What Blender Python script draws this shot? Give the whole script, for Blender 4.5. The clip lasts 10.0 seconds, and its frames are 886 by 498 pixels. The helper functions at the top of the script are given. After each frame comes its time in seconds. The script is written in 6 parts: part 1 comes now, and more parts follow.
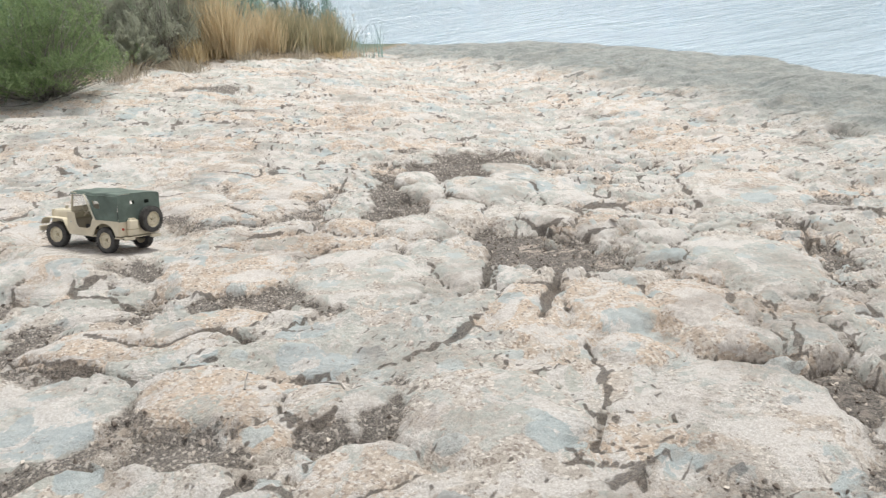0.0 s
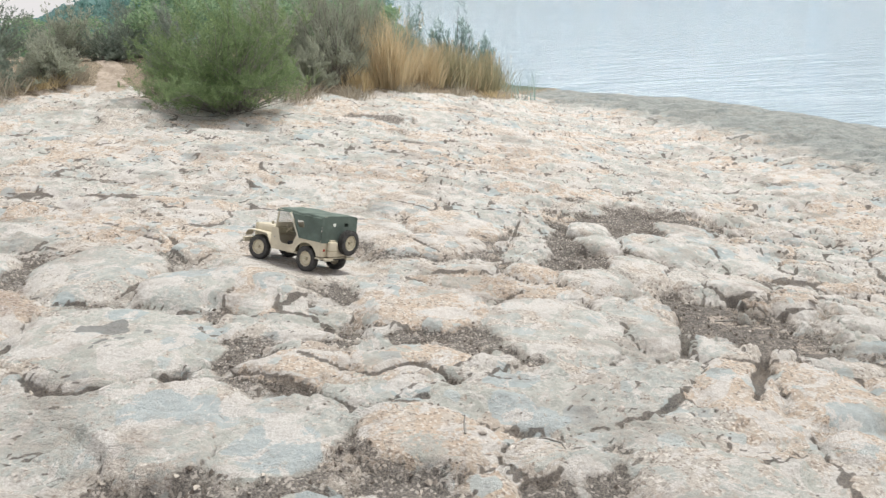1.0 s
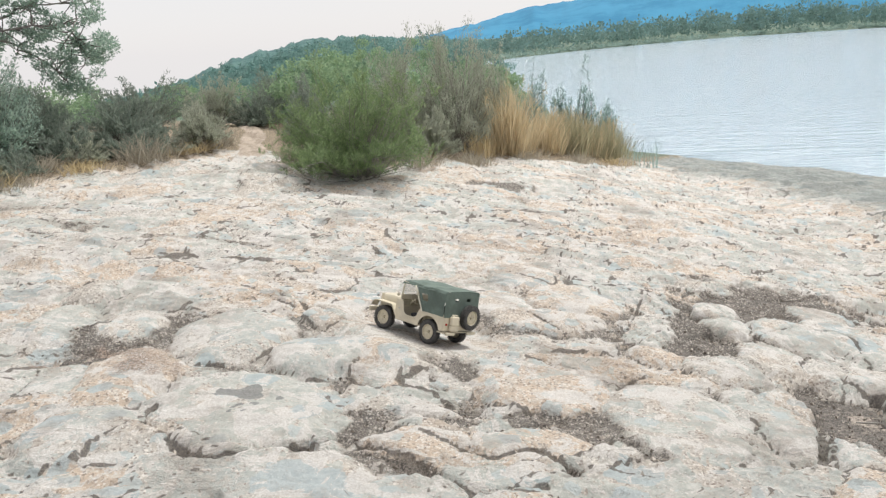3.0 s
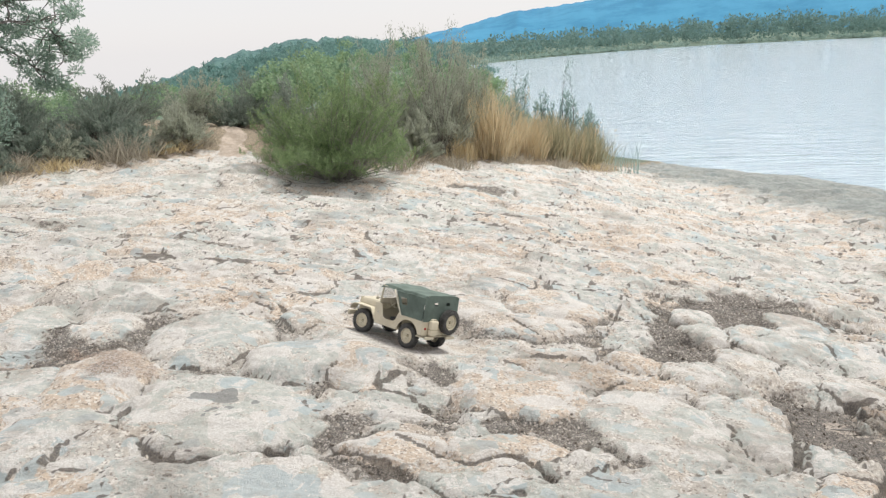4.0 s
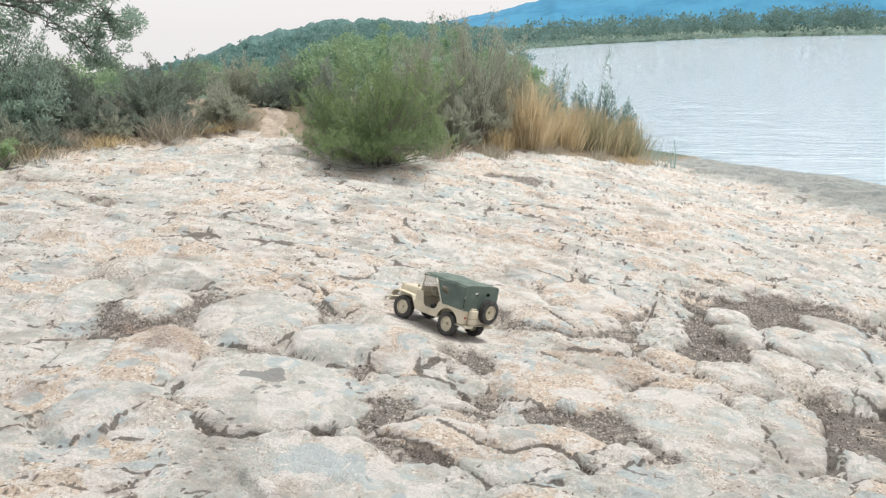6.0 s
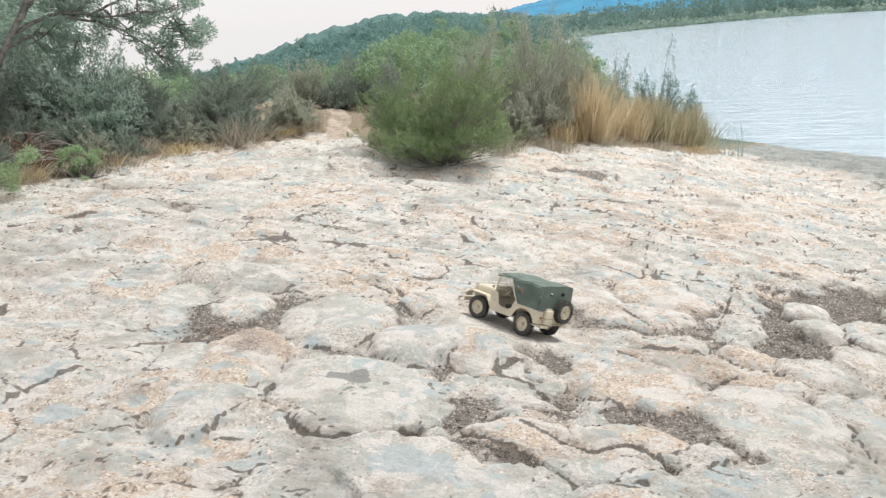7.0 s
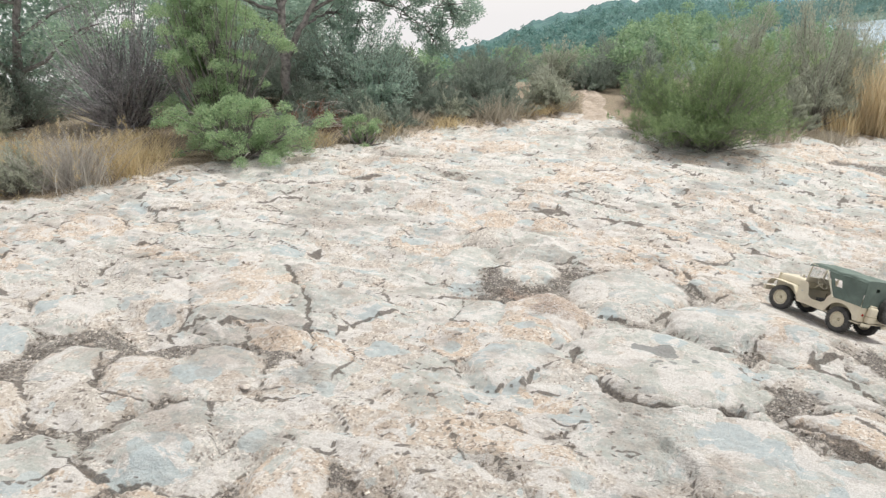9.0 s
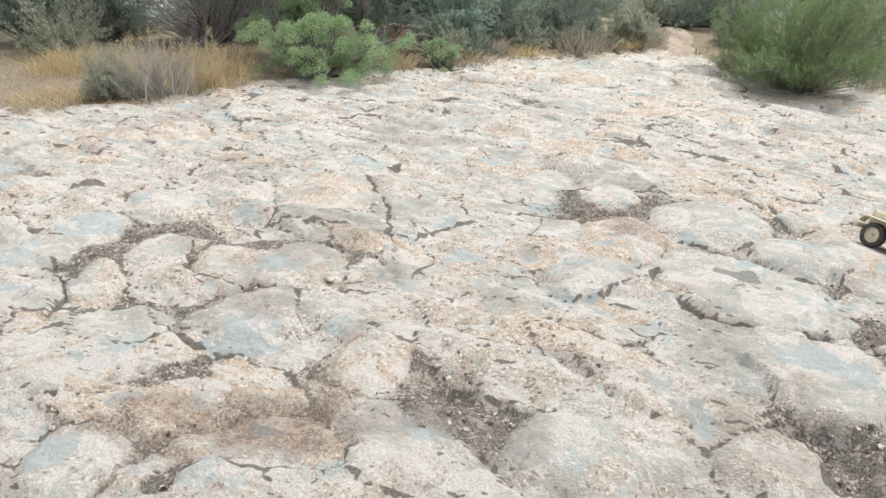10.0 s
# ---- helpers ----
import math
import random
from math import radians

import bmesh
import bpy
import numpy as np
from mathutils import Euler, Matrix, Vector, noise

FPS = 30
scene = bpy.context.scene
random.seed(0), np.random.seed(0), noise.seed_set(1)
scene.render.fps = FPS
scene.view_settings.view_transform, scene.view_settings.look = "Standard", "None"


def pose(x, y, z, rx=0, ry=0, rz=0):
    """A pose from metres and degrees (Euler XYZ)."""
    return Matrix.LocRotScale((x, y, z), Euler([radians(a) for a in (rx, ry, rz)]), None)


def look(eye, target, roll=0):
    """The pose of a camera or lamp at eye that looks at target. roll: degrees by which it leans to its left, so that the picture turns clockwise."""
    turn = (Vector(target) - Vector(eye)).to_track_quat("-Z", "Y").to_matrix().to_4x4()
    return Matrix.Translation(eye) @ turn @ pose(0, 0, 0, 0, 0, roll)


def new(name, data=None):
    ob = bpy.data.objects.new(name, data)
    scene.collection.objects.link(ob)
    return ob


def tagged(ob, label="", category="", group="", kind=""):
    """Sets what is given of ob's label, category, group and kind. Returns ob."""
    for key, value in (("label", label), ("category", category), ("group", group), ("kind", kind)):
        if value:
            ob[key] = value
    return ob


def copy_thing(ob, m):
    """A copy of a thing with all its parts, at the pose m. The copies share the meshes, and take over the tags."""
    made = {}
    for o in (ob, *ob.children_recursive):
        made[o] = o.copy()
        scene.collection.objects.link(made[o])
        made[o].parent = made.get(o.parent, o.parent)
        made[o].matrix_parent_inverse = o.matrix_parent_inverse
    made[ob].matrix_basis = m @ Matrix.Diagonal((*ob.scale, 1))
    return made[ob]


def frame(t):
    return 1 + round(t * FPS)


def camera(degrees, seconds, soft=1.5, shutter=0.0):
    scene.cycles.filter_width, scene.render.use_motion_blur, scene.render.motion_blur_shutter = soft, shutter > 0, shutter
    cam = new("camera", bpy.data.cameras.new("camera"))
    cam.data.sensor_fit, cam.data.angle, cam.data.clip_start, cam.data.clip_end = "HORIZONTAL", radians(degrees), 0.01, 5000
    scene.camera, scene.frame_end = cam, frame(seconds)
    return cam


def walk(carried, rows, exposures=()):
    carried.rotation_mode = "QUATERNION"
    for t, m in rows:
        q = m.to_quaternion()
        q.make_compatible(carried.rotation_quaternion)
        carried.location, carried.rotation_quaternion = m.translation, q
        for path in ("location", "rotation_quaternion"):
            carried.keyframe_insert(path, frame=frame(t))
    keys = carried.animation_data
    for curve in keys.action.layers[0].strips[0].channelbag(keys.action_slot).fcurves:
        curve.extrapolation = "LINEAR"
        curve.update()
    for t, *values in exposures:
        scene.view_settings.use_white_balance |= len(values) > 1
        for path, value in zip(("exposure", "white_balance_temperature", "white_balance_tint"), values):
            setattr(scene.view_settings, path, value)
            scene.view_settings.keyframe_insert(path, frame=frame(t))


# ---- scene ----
cam = camera(62.19, 10.0, soft=1.3, shutter=0.12)
PATH = [
    (0, look((0.478, -0.151, 1.358), (1.201, 2.487, 0.128), -6.73)),
    (0.5, look((0.279, -0.081, 1.394), (0.815, 2.636, 0.240), -4.49)),
    (1, look((0.060, -0.009, 1.436), (0.392, 2.778, 0.376), -2.82)),
    (1.5, look((0.023, 0.000, 1.510), (0.117, 2.832, 0.523), -2.51)),
    (2, look((0.001, -0.030, 1.568), (-0.059, 2.830, 0.664), -2.62)),
    (3.3, look((0.022, -0.017, 1.559), (-0.086, 2.869, 0.746), -3.25)),
    (3.5, look((0.030, -0.010, 1.579), (-0.051, 2.873, 0.755), -2.94)),
    (4, look((0.023, -0.005, 1.560), (-0.011, 2.883, 0.751), -2.26)),
    (4.5, look((0.014, -0.005, 1.551), (-0.049, 2.877, 0.721), -1.68)),
    (5, look((-0.007, 0.008, 1.559), (-0.078, 2.888, 0.719), -1.07)),
    (5.5, look((-0.045, -0.015, 1.579), (-0.166, 2.859, 0.729), -0.65)),
    (6.8, look((-0.092, -0.147, 1.684), (-0.358, 2.706, 0.795), -2.04)),
    (7, look((-0.149, -0.144, 1.695), (-0.528, 2.695, 0.805), -3.09)),
    (7.5, look((-0.331, -0.138, 1.668), (-0.939, 2.662, 0.777), -5.15)),
    (8, look((-0.447, -0.187, 1.692), (-1.240, 2.571, 0.818), -5.13)),
    (8.5, look((-0.574, -0.269, 1.679), (-1.525, 2.441, 0.813), -3.67)),
    (9, look((-0.647, -0.321, 1.630), (-1.822, 2.290, 0.736), -3.04)),
    (9.5, look((-0.719, -0.421, 1.606), (-2.065, 2.074, 0.624), -2.69)),
    (10, look((-0.711, -0.440, 1.480), (-2.080, 1.992, 0.380), -1.12)),
]
walk(cam, PATH, exposures=[(0.0, -0.02), (4.5, 0.01), (10.0, 0.11)])

# ---- light ----
SUN_AZ, SUN_EL = 48.0, 63.0
world = bpy.data.worlds.new("world")
scene.world = world
world.use_nodes = True
wt = world.node_tree
for n in list(wt.nodes):
    wt.nodes.remove(n)
w_out = wt.nodes.new("ShaderNodeOutputWorld")
w_bg = wt.nodes.new("ShaderNodeBackground")
w_sky = wt.nodes.new("ShaderNodeTexSky")
w_sky.sky_type = "NISHITA"
w_sky.sun_disc = False
w_sky.sun_elevation = radians(SUN_EL)
w_sky.sun_rotation = radians(SUN_AZ)
w_mix = wt.nodes.new("ShaderNodeMix")
w_mix.data_type = "RGBA"
w_mix.inputs[0].default_value = 0.86
w_mix.inputs[7].default_value = (7.6, 7.4, 7.48, 1)
wt.links.new(w_sky.outputs[0], w_mix.inputs[6])
wt.links.new(w_mix.outputs[2], w_bg.inputs[0])
w_bg.inputs[1].default_value = 0.12
wt.links.new(w_bg.outputs[0], w_out.inputs[0])

sun = new("sun", bpy.data.lights.new("sun", "SUN"))
sun.data.energy = 3.7
sun.data.angle = radians(14)
sun.data.color = (1.0, 0.99, 0.93)
_a, _e = radians(SUN_AZ), radians(SUN_EL)
sun.matrix_world = look((30 * math.sin(_a) * math.cos(_e), 30 * math.cos(_a) * math.cos(_e), 30 * math.sin(_e)), (0, 0, 0))


# ---- materials ----
class Mat:
    """A node material with short helpers."""

    def __init__(self, name, rough=0.8, metal=0.0):
        self.m = bpy.data.materials.new(name)
        self.m.use_nodes = True
        self.t = self.m.node_tree
        self.b = self.t.nodes["Principled BSDF"]
        self.b.inputs["Roughness"].default_value = rough
        self.b.inputs["Metallic"].default_value = metal
        self.geo = self.t.nodes.new("ShaderNodeNewGeometry")
        self.tc = self.t.nodes.new("ShaderNodeTexCoord")

    def link(self, a, b):
        self.t.links.new(a, b)

    def noise(self, scale, detail=4, rough=0.55, world_space=True, dist=0.0, stretch=None):
        n = self.t.nodes.new("ShaderNodeTexNoise")
        n.inputs["Scale"].default_value = scale
        n.inputs["Detail"].default_value = detail
        n.inputs["Roughness"].default_value = rough
        n.inputs["Distortion"].default_value = dist
        src = self.geo.outputs["Position"] if world_space else self.tc.outputs["Object"]
        if stretch:
            mp = self.t.nodes.new("ShaderNodeMapping")
            mp.inputs["Scale"].default_value = stretch
            self.link(src, mp.inputs["Vector"])
            src = mp.outputs[0]
        self.link(src, n.inputs["Vector"])
        return n.outputs["Fac"]

    def voronoi(self, scale, feature="F1", out="Distance", rand=1.0):
        n = self.t.nodes.new("ShaderNodeTexVoronoi")
        n.feature = feature
        n.inputs["Scale"].default_value = scale
        n.inputs["Randomness"].default_value = rand
        self.link(self.geo.outputs["Position"], n.inputs["Vector"])
        return n.outputs[out]

    def ramp(self, fac, lo, hi):
        n = self.t.nodes.new("ShaderNodeMapRange")
        n.interpolation_type = "SMOOTHSTEP"
        n.inputs["From Min"].default_value = lo
        n.inputs["From Max"].default_value = hi
        self.link(fac, n.inputs["Value"])
        return n.outputs["Result"]

    def math(self, op, a, b):
        n = self.t.nodes.new("ShaderNodeMath")
        n.operation = op
        for i, v in enumerate((a, b)):
            if isinstance(v, (int, float)):
                n.inputs[i].default_value = v
            else:
                self.link(v, n.inputs[i])
        return n.outputs[0]

    def mix(self, fac, a, b):
        n = self.t.nodes.new("ShaderNodeMix")
        n.data_type = "RGBA"
        for i, v in ((0, fac), (6, a), (7, b)):
            if isinstance(v, tuple):
                n.inputs[i].default_value = (*v, 1)
            elif isinstance(v, (int, float)):
                n.inputs[i].default_value = v
            else:
                self.link(v, n.inputs[i])
        return n.outputs[2]

    def attr(self, name):
        n = self.t.nodes.new("ShaderNodeAttribute")
        n.attribute_name = name
        return n.outputs["Fac"]

    def color(self, c):
        if isinstance(c, tuple):
            self.b.inputs["Base Color"].default_value = (*c, 1)
        else:
            self.link(c, self.b.inputs["Base Color"])

    def bump(self, h, strength=0.4, dist=0.01):
        n = self.t.nodes.new("ShaderNodeBump")
        n.inputs["Strength"].default_value = strength
        n.inputs["Distance"].default_value = dist
        self.link(h, n.inputs["Height"])
        self.link(n.outputs[0], self.b.inputs["Normal"])

    def island(self):
        return self.geo.outputs["Random Per Island"]


def rock_material():
    m = Mat("granite", 0.88)
    big, mid, fine = m.noise(1.1, 3), m.noise(5.5, 5, 0.65), m.noise(34, 6, 0.75)
    speck = m.noise(120, 4, 0.75)
    base = m.mix(m.ramp(big, 0.40, 0.60), (0.56, 0.508, 0.45), (0.57, 0.55, 0.51))
    base = m.mix(m.math("MULTIPLY", m.ramp(m.attr("slab"), 0.40, 0.20), 0.8), base, (0.655, 0.515, 0.39))
    base = m.mix(m.math("MULTIPLY", m.ramp(m.noise(2.4, 6, 0.72), 0.50, 0.60), 0.7), base, (0.575, 0.475, 0.385))
    # granular crust, pale on the grain tops and brown between
    base = m.mix(m.math("MULTIPLY", m.ramp(m.noise(19, 6, 0.75, dist=0.4), 0.49, 0.56), 0.7), base, (0.665, 0.615, 0.552))
    base = m.mix(m.math("MULTIPLY", m.ramp(fine, 0.55, 0.62), 0.55), base, (0.36, 0.295, 0.245))
    base = m.mix(m.math("MULTIPLY", m.ramp(speck, 0.58, 0.66), 0.5), base, (0.2, 0.165, 0.14))
    base = m.mix(m.math("MULTIPLY", m.ramp(speck, 0.42, 0.34), 0.65), base, (0.80, 0.755, 0.70))
    cell = m.t.nodes.new("ShaderNodeTexVoronoi")
    cell.inputs["Scale"].default_value = 105
    m.link(m.geo.outputs["Position"], cell.inputs["Vector"])
    grain = m.t.nodes.new("ShaderNodeSeparateColor")
    m.link(cell.outputs["Color"], grain.inputs[0])
    base = m.mix(m.math("MULTIPLY", m.ramp(grain.outputs[0], 0.80, 0.84), 0.75), base, (0.82, 0.77, 0.71))
    base = m.mix(m.math("MULTIPLY", m.ramp(m.math("ADD", grain.outputs[1], m.math("MULTIPLY", m.noise(7, 4, 0.7), 0.5)), 1.10, 1.14), 0.65), base, (0.25, 0.2, 0.165))
    # grey-green lichen sheets with crisp lobed edges
    lich = m.math("ADD", m.math("MULTIPLY", m.noise(3.0, 8, 0.64, dist=0.7), 0.9), m.math("MULTIPLY", m.attr("slab"), 0.16))
    tint = m.mix(m.ramp(m.noise(1.7, 3), 0.42, 0.58), (0.465, 0.49, 0.45), (0.445, 0.485, 0.465))
    grn = m.mix(m.ramp(m.noise(24, 5, 0.75), 0.40, 0.62), tint, (0.62, 0.62, 0.58))
    worn = m.ramp(m.noise(28, 5, 0.8), 0.60, 0.56)
    sheet_fac = m.math("MULTIPLY", m.ramp(lich, 0.548, 0.556), worn)
    base = m.mix(m.math("MULTIPLY", sheet_fac, 0.8), base, grn)
    # round blue-grey lichen discs, large and small
    wob = m.t.nodes.new("ShaderNodeTexNoise")
    wob.inputs["Scale"].default_value = 16
    m.link(m.geo.outputs["Position"], wob.inputs["Vector"])
    sh = m.t.nodes.new("ShaderNodeVectorMath")
    sh.operation = "MULTIPLY_ADD"
    m.link(wob.outputs["Color"], sh.inputs[0])
    sh.inputs[1].default_value = (0.06, 0.06, 0.06)
    m.link(m.geo.outputs["Position"], sh.inputs[2])
    for size, least, reach, ca, cb in ((3.2, 0.40, 0.46, (0.44, 0.505, 0.515), (0.49, 0.55, 0.555)), (7.5, 0.45, 0.44, (0.50, 0.55, 0.545), (0.56, 0.60, 0.59)),
                                       (6.1, 0.80, 0.42, (0.41, 0.43, 0.425), (0.48, 0.495, 0.485))):
        v = m.t.nodes.new("ShaderNodeTexVoronoi")
        v.inputs["Scale"].default_value = size
        m.link(sh.outputs[0], v.inputs["Vector"])
        sep = m.t.nodes.new("ShaderNodeSeparateColor")
        m.link(v.outputs["Color"], sep.inputs[0])
        rad = m.math("MULTIPLY", m.ramp(sep.outputs[0], least, 1.0), reach)
        disc = m.ramp(m.math("SUBTRACT", rad, v.outputs["Distance"]), 0.0, 0.025)
        base = m.mix(m.math("MULTIPLY", disc, 0.85), base, m.mix(m.ramp(m.noise(38, 4, 0.7), 0.4, 0.6), ca, cb))
    base = m.mix(m.math("MULTIPLY", m.math("MULTIPLY", m.ramp(m.attr("crust"), 0.35, 0.6), m.ramp(m.noise(30, 5, 0.75), 0.64, 0.58)), 0.9), base, m.mix(m.ramp(m.noise(38, 4, 0.7), 0.4, 0.6), (0.455, 0.51, 0.52), (0.52, 0.565, 0.565)))
    # white crust in small crisp patches
    base = m.mix(m.math("MULTIPLY", m.ramp(m.noise(4.6, 9, 0.72, dist=0.9), 0.524, 0.532), 0.88), base, m.mix(m.ramp(speck, 0.38, 0.62), (0.785, 0.758, 0.726), (0.615, 0.575, 0.53)))
    # brown weathering and black lichen
    base = m.mix(m.math("MULTIPLY", m.ramp(m.noise(1.5, 9, 0.72), 0.51, 0.62), 0.42), base, m.mix(m.ramp(fine, 0.42, 0.56), (0.36, 0.285, 0.225), (0.21, 0.165, 0.135)))
    dark = m.math("MULTIPLY", m.ramp(m.noise(8, 8, 0.76, dist=0.6, stretch=(0.8, 1.4, 1)), 0.59, 0.62), m.ramp(m.noise(1.9, 4), 0.48, 0.58))
    base = m.mix(m.math("MULTIPLY", dark, 0.4), base, (0.17, 0.15, 0.135))
    soot = m.math("ADD", m.attr("soot"), m.math("MULTIPLY", m.math("SUBTRACT", m.noise(20, 6, 0.75), 0.5), 0.9))
    base = m.mix(m.math("MULTIPLY", m.ramp(soot, 0.48, 0.58), 0.8), base, (0.22, 0.225, 0.22))
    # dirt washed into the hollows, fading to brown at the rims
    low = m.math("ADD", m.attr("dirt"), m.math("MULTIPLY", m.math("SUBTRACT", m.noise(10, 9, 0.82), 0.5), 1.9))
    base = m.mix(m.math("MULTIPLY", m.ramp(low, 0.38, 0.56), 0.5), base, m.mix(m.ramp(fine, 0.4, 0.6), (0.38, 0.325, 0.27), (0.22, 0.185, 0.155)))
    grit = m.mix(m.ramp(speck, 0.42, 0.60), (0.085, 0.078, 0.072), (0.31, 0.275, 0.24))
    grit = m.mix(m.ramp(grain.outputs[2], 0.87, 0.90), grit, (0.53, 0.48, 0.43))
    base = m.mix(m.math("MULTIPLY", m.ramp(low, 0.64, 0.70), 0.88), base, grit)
    # grit packed in the seams, and dark lines at the ledge feet
    crack = m.ramp(m.math("ADD", m.attr("seam"), m.math("MULTIPLY", m.math("SUBTRACT", m.noise(26, 4, 0.6), 0.5), 0.55)), 0.42, 0.68)
    base = m.mix(m.math("MULTIPLY", crack, 0.85), base, m.mix(m.ramp(speck, 0.40, 0.62), (0.075, 0.066, 0.058), (0.23, 0.195, 0.165)))
    # brown stains where leaf litter rots
    stain = m.math("ADD", m.attr("stain"), m.math("MULTIPLY", m.math("SUBTRACT", m.noise(4, 6, 0.65), 0.5), 2.4))
    base = m.mix(m.math("MULTIPLY", m.ramp(stain, 0.35, 0.8), m.ramp(speck, 0.34, 0.52)), base, m.mix(m.ramp(grain.outputs[0], 0.2, 0.8), (0.46, 0.36, 0.295), (0.24, 0.185, 0.15)))
    # rock that the lake wets and stains grey
    line = m.math("ADD", m.attr("shore"), m.math("MULTIPLY", mid, 0.9))
    grey = m.mix(m.ramp(m.math("ADD", m.math("MULTIPLY", fine, 0.5), m.math("MULTIPLY", mid, 0.5)), 0.40, 0.60), (0.165, 0.192, 0.185), (0.315, 0.338, 0.322))
    base = m.mix(m.math("MULTIPLY", m.math("SUBTRACT", 1.0, m.ramp(line, 1.75, 2.65)), 0.85), base, grey)
    # soil, straw and needle litter where plants grow
    soil = m.math("ADD", m.attr("soil"), m.math("MULTIPLY", m.math("SUBTRACT", mid, 0.5), 0.9))
    litter = m.mix(m.ramp(m.noise(60, 4, 0.7), 0.4, 0.62), (0.17, 0.13, 0.095), (0.43, 0.355, 0.25))
    base = m.mix(m.ramp(soil, 0.42, 0.58), base, litter)
    sand = m.mix(m.ramp(mid, 0.4, 0.6), (0.40, 0.325, 0.26), (0.55, 0.46, 0.38))
    base = m.mix(m.ramp(m.attr("path"), 0.35, 0.6), base, sand)
    scrub = m.mix(m.ramp(mid, 0.35, 0.65), (0.065, 0.11, 0.075), (0.125, 0.175, 0.125))
    base = m.mix(m.math("MULTIPLY", m.attr("meadow"), m.ramp(soil, 0.5, 0.8)), base, scrub)
    m.color(base)
    h = m.math("ADD", m.math("MULTIPLY", fine, 1.4), m.math("MULTIPLY", speck, 0.9))
    h = m.math("ADD", h, m.math("MULTIPLY", mid, 1.2))
    m.bump(h, 1.0, 0.015)
    return m.m


def grit_material():
    m = Mat("crevice_grit", 0.95)
    a, b, mid = m.noise(95, 5, 0.78), m.noise(5, 7, 0.75), m.noise(26, 6, 0.8)
    c = m.mix(m.ramp(a, 0.40, 0.60), (0.055, 0.050, 0.046), (0.19, 0.17, 0.15))
    c = m.mix(m.math("MULTIPLY", m.ramp(mid, 0.50, 0.60), 0.75), c, (0.27, 0.235, 0.205))
    c = m.mix(m.math("MULTIPLY", m.ramp(b, 0.54, 0.60), m.ramp(mid, 0.42, 0.52)), c, (0.40, 0.345, 0.295))
    c = m.mix(m.ramp(m.voronoi(170), 0.16, 0.10), c, (0.55, 0.50, 0.44))
    m.color(c)
    m.bump(a, 0.9, 0.012)
    return m.m


def water_material():
    m = Mat("lake_water", 0.1)
    m.color((0.43, 0.52, 0.585))
    m.b.inputs["IOR"].default_value = 1.333
    m.b.inputs["Specular IOR Level"].default_value = 1.0
    a = m.noise(1.0, 5, 0.62, stretch=(0.35, 1.7, 1), dist=1.2)
    b = m.noise(2.6, 4, 0.65, stretch=(0.5, 2.0, 1), dist=0.8)
    m.bump(m.math("ADD", m.math("MULTIPLY", a, 1.0), m.math("MULTIPLY", b, 0.5)), 1.0, 0.17)
    return m.m


def plain(name, col, rough=0.6, metal=0.0, var=0.12, scale=30, bump=0.0):
    m = Mat(name, rough, metal)
    d = tuple(c * (1 - 2 * var) for c in col)
    m.color(m.mix(m.ramp(m.noise(scale, 5, 0.65, False), 0.38, 0.66), col, d))
    if bump:
        m.bump(m.noise(scale * 6, 4, 0.6, False), bump, 0.002)
    return m.m


def leaf_material(name, a, b, c=None, thru=0.5):
    """Leaf colours that vary from leaf to leaf, between a and b with some of c."""
    m = Mat(name, 0.6)
    col = m.mix(m.island(), a, b)
    if c:
        col = m.mix(m.ramp(m.noise(2.2, 3), 0.52, 0.7), col, c)
    m.color(col)
    tr = m.t.nodes.new("ShaderNodeBsdfTranslucent")
    mx = m.t.nodes.new("ShaderNodeMixShader")
    mx.inputs[0].default_value = thru
    m.link(col, tr.inputs[0])
    m.link(m.b.outputs[0], mx.inputs[1])
    m.link(tr.outputs[0], mx.inputs[2])
    m.link(mx.outputs[0], m.t.nodes["Material Output"].inputs["Surface"])
    return m.m


M_ROCK, M_GRIT, M_WATER = rock_material(), grit_material(), water_material()


# ---- numbers of the ground ----
def hash2(ix, iy, seed):
    h = (ix.astype(np.int64) * 374761393 + iy.astype(np.int64) * 668265263 + seed * 974711) & 0x7FFFFFFF
    h = ((h ^ (h >> 13)) * 1274126177) & 0x7FFFFFFF
    h = h ^ (h >> 16)
    return (h & 0xFFFF) / 65535.0


def vnoise(x, y, seed=0):
    x0, y0 = np.floor(x), np.floor(y)
    fx, fy = x - x0, y - y0
    fx, fy = fx * fx * (3 - 2 * fx), fy * fy * (3 - 2 * fy)
    a, b = hash2(x0, y0, seed), hash2(x0 + 1, y0, seed)
    c, d = hash2(x0, y0 + 1, seed), hash2(x0 + 1, y0 + 1, seed)
    return (a * (1 - fx) + b * fx) * (1 - fy) + (c * (1 - fx) + d * fx) * fy


def fbm(x, y, seed=0, octaves=4, gain=0.5):
    s, amp, tot = 0.0, 1.0, 0.0
    for o in range(octaves):
        s = s + amp * vnoise(x * 2**o + 17.3 * o, y * 2**o - 9.1 * o, seed + o)
        tot += amp
        amp *= gain
    return s / tot


def smooth(a, lo, hi):
    t = np.clip((a - lo) / (hi - lo), 0, 1)
    return t * t * (3 - 2 * t)


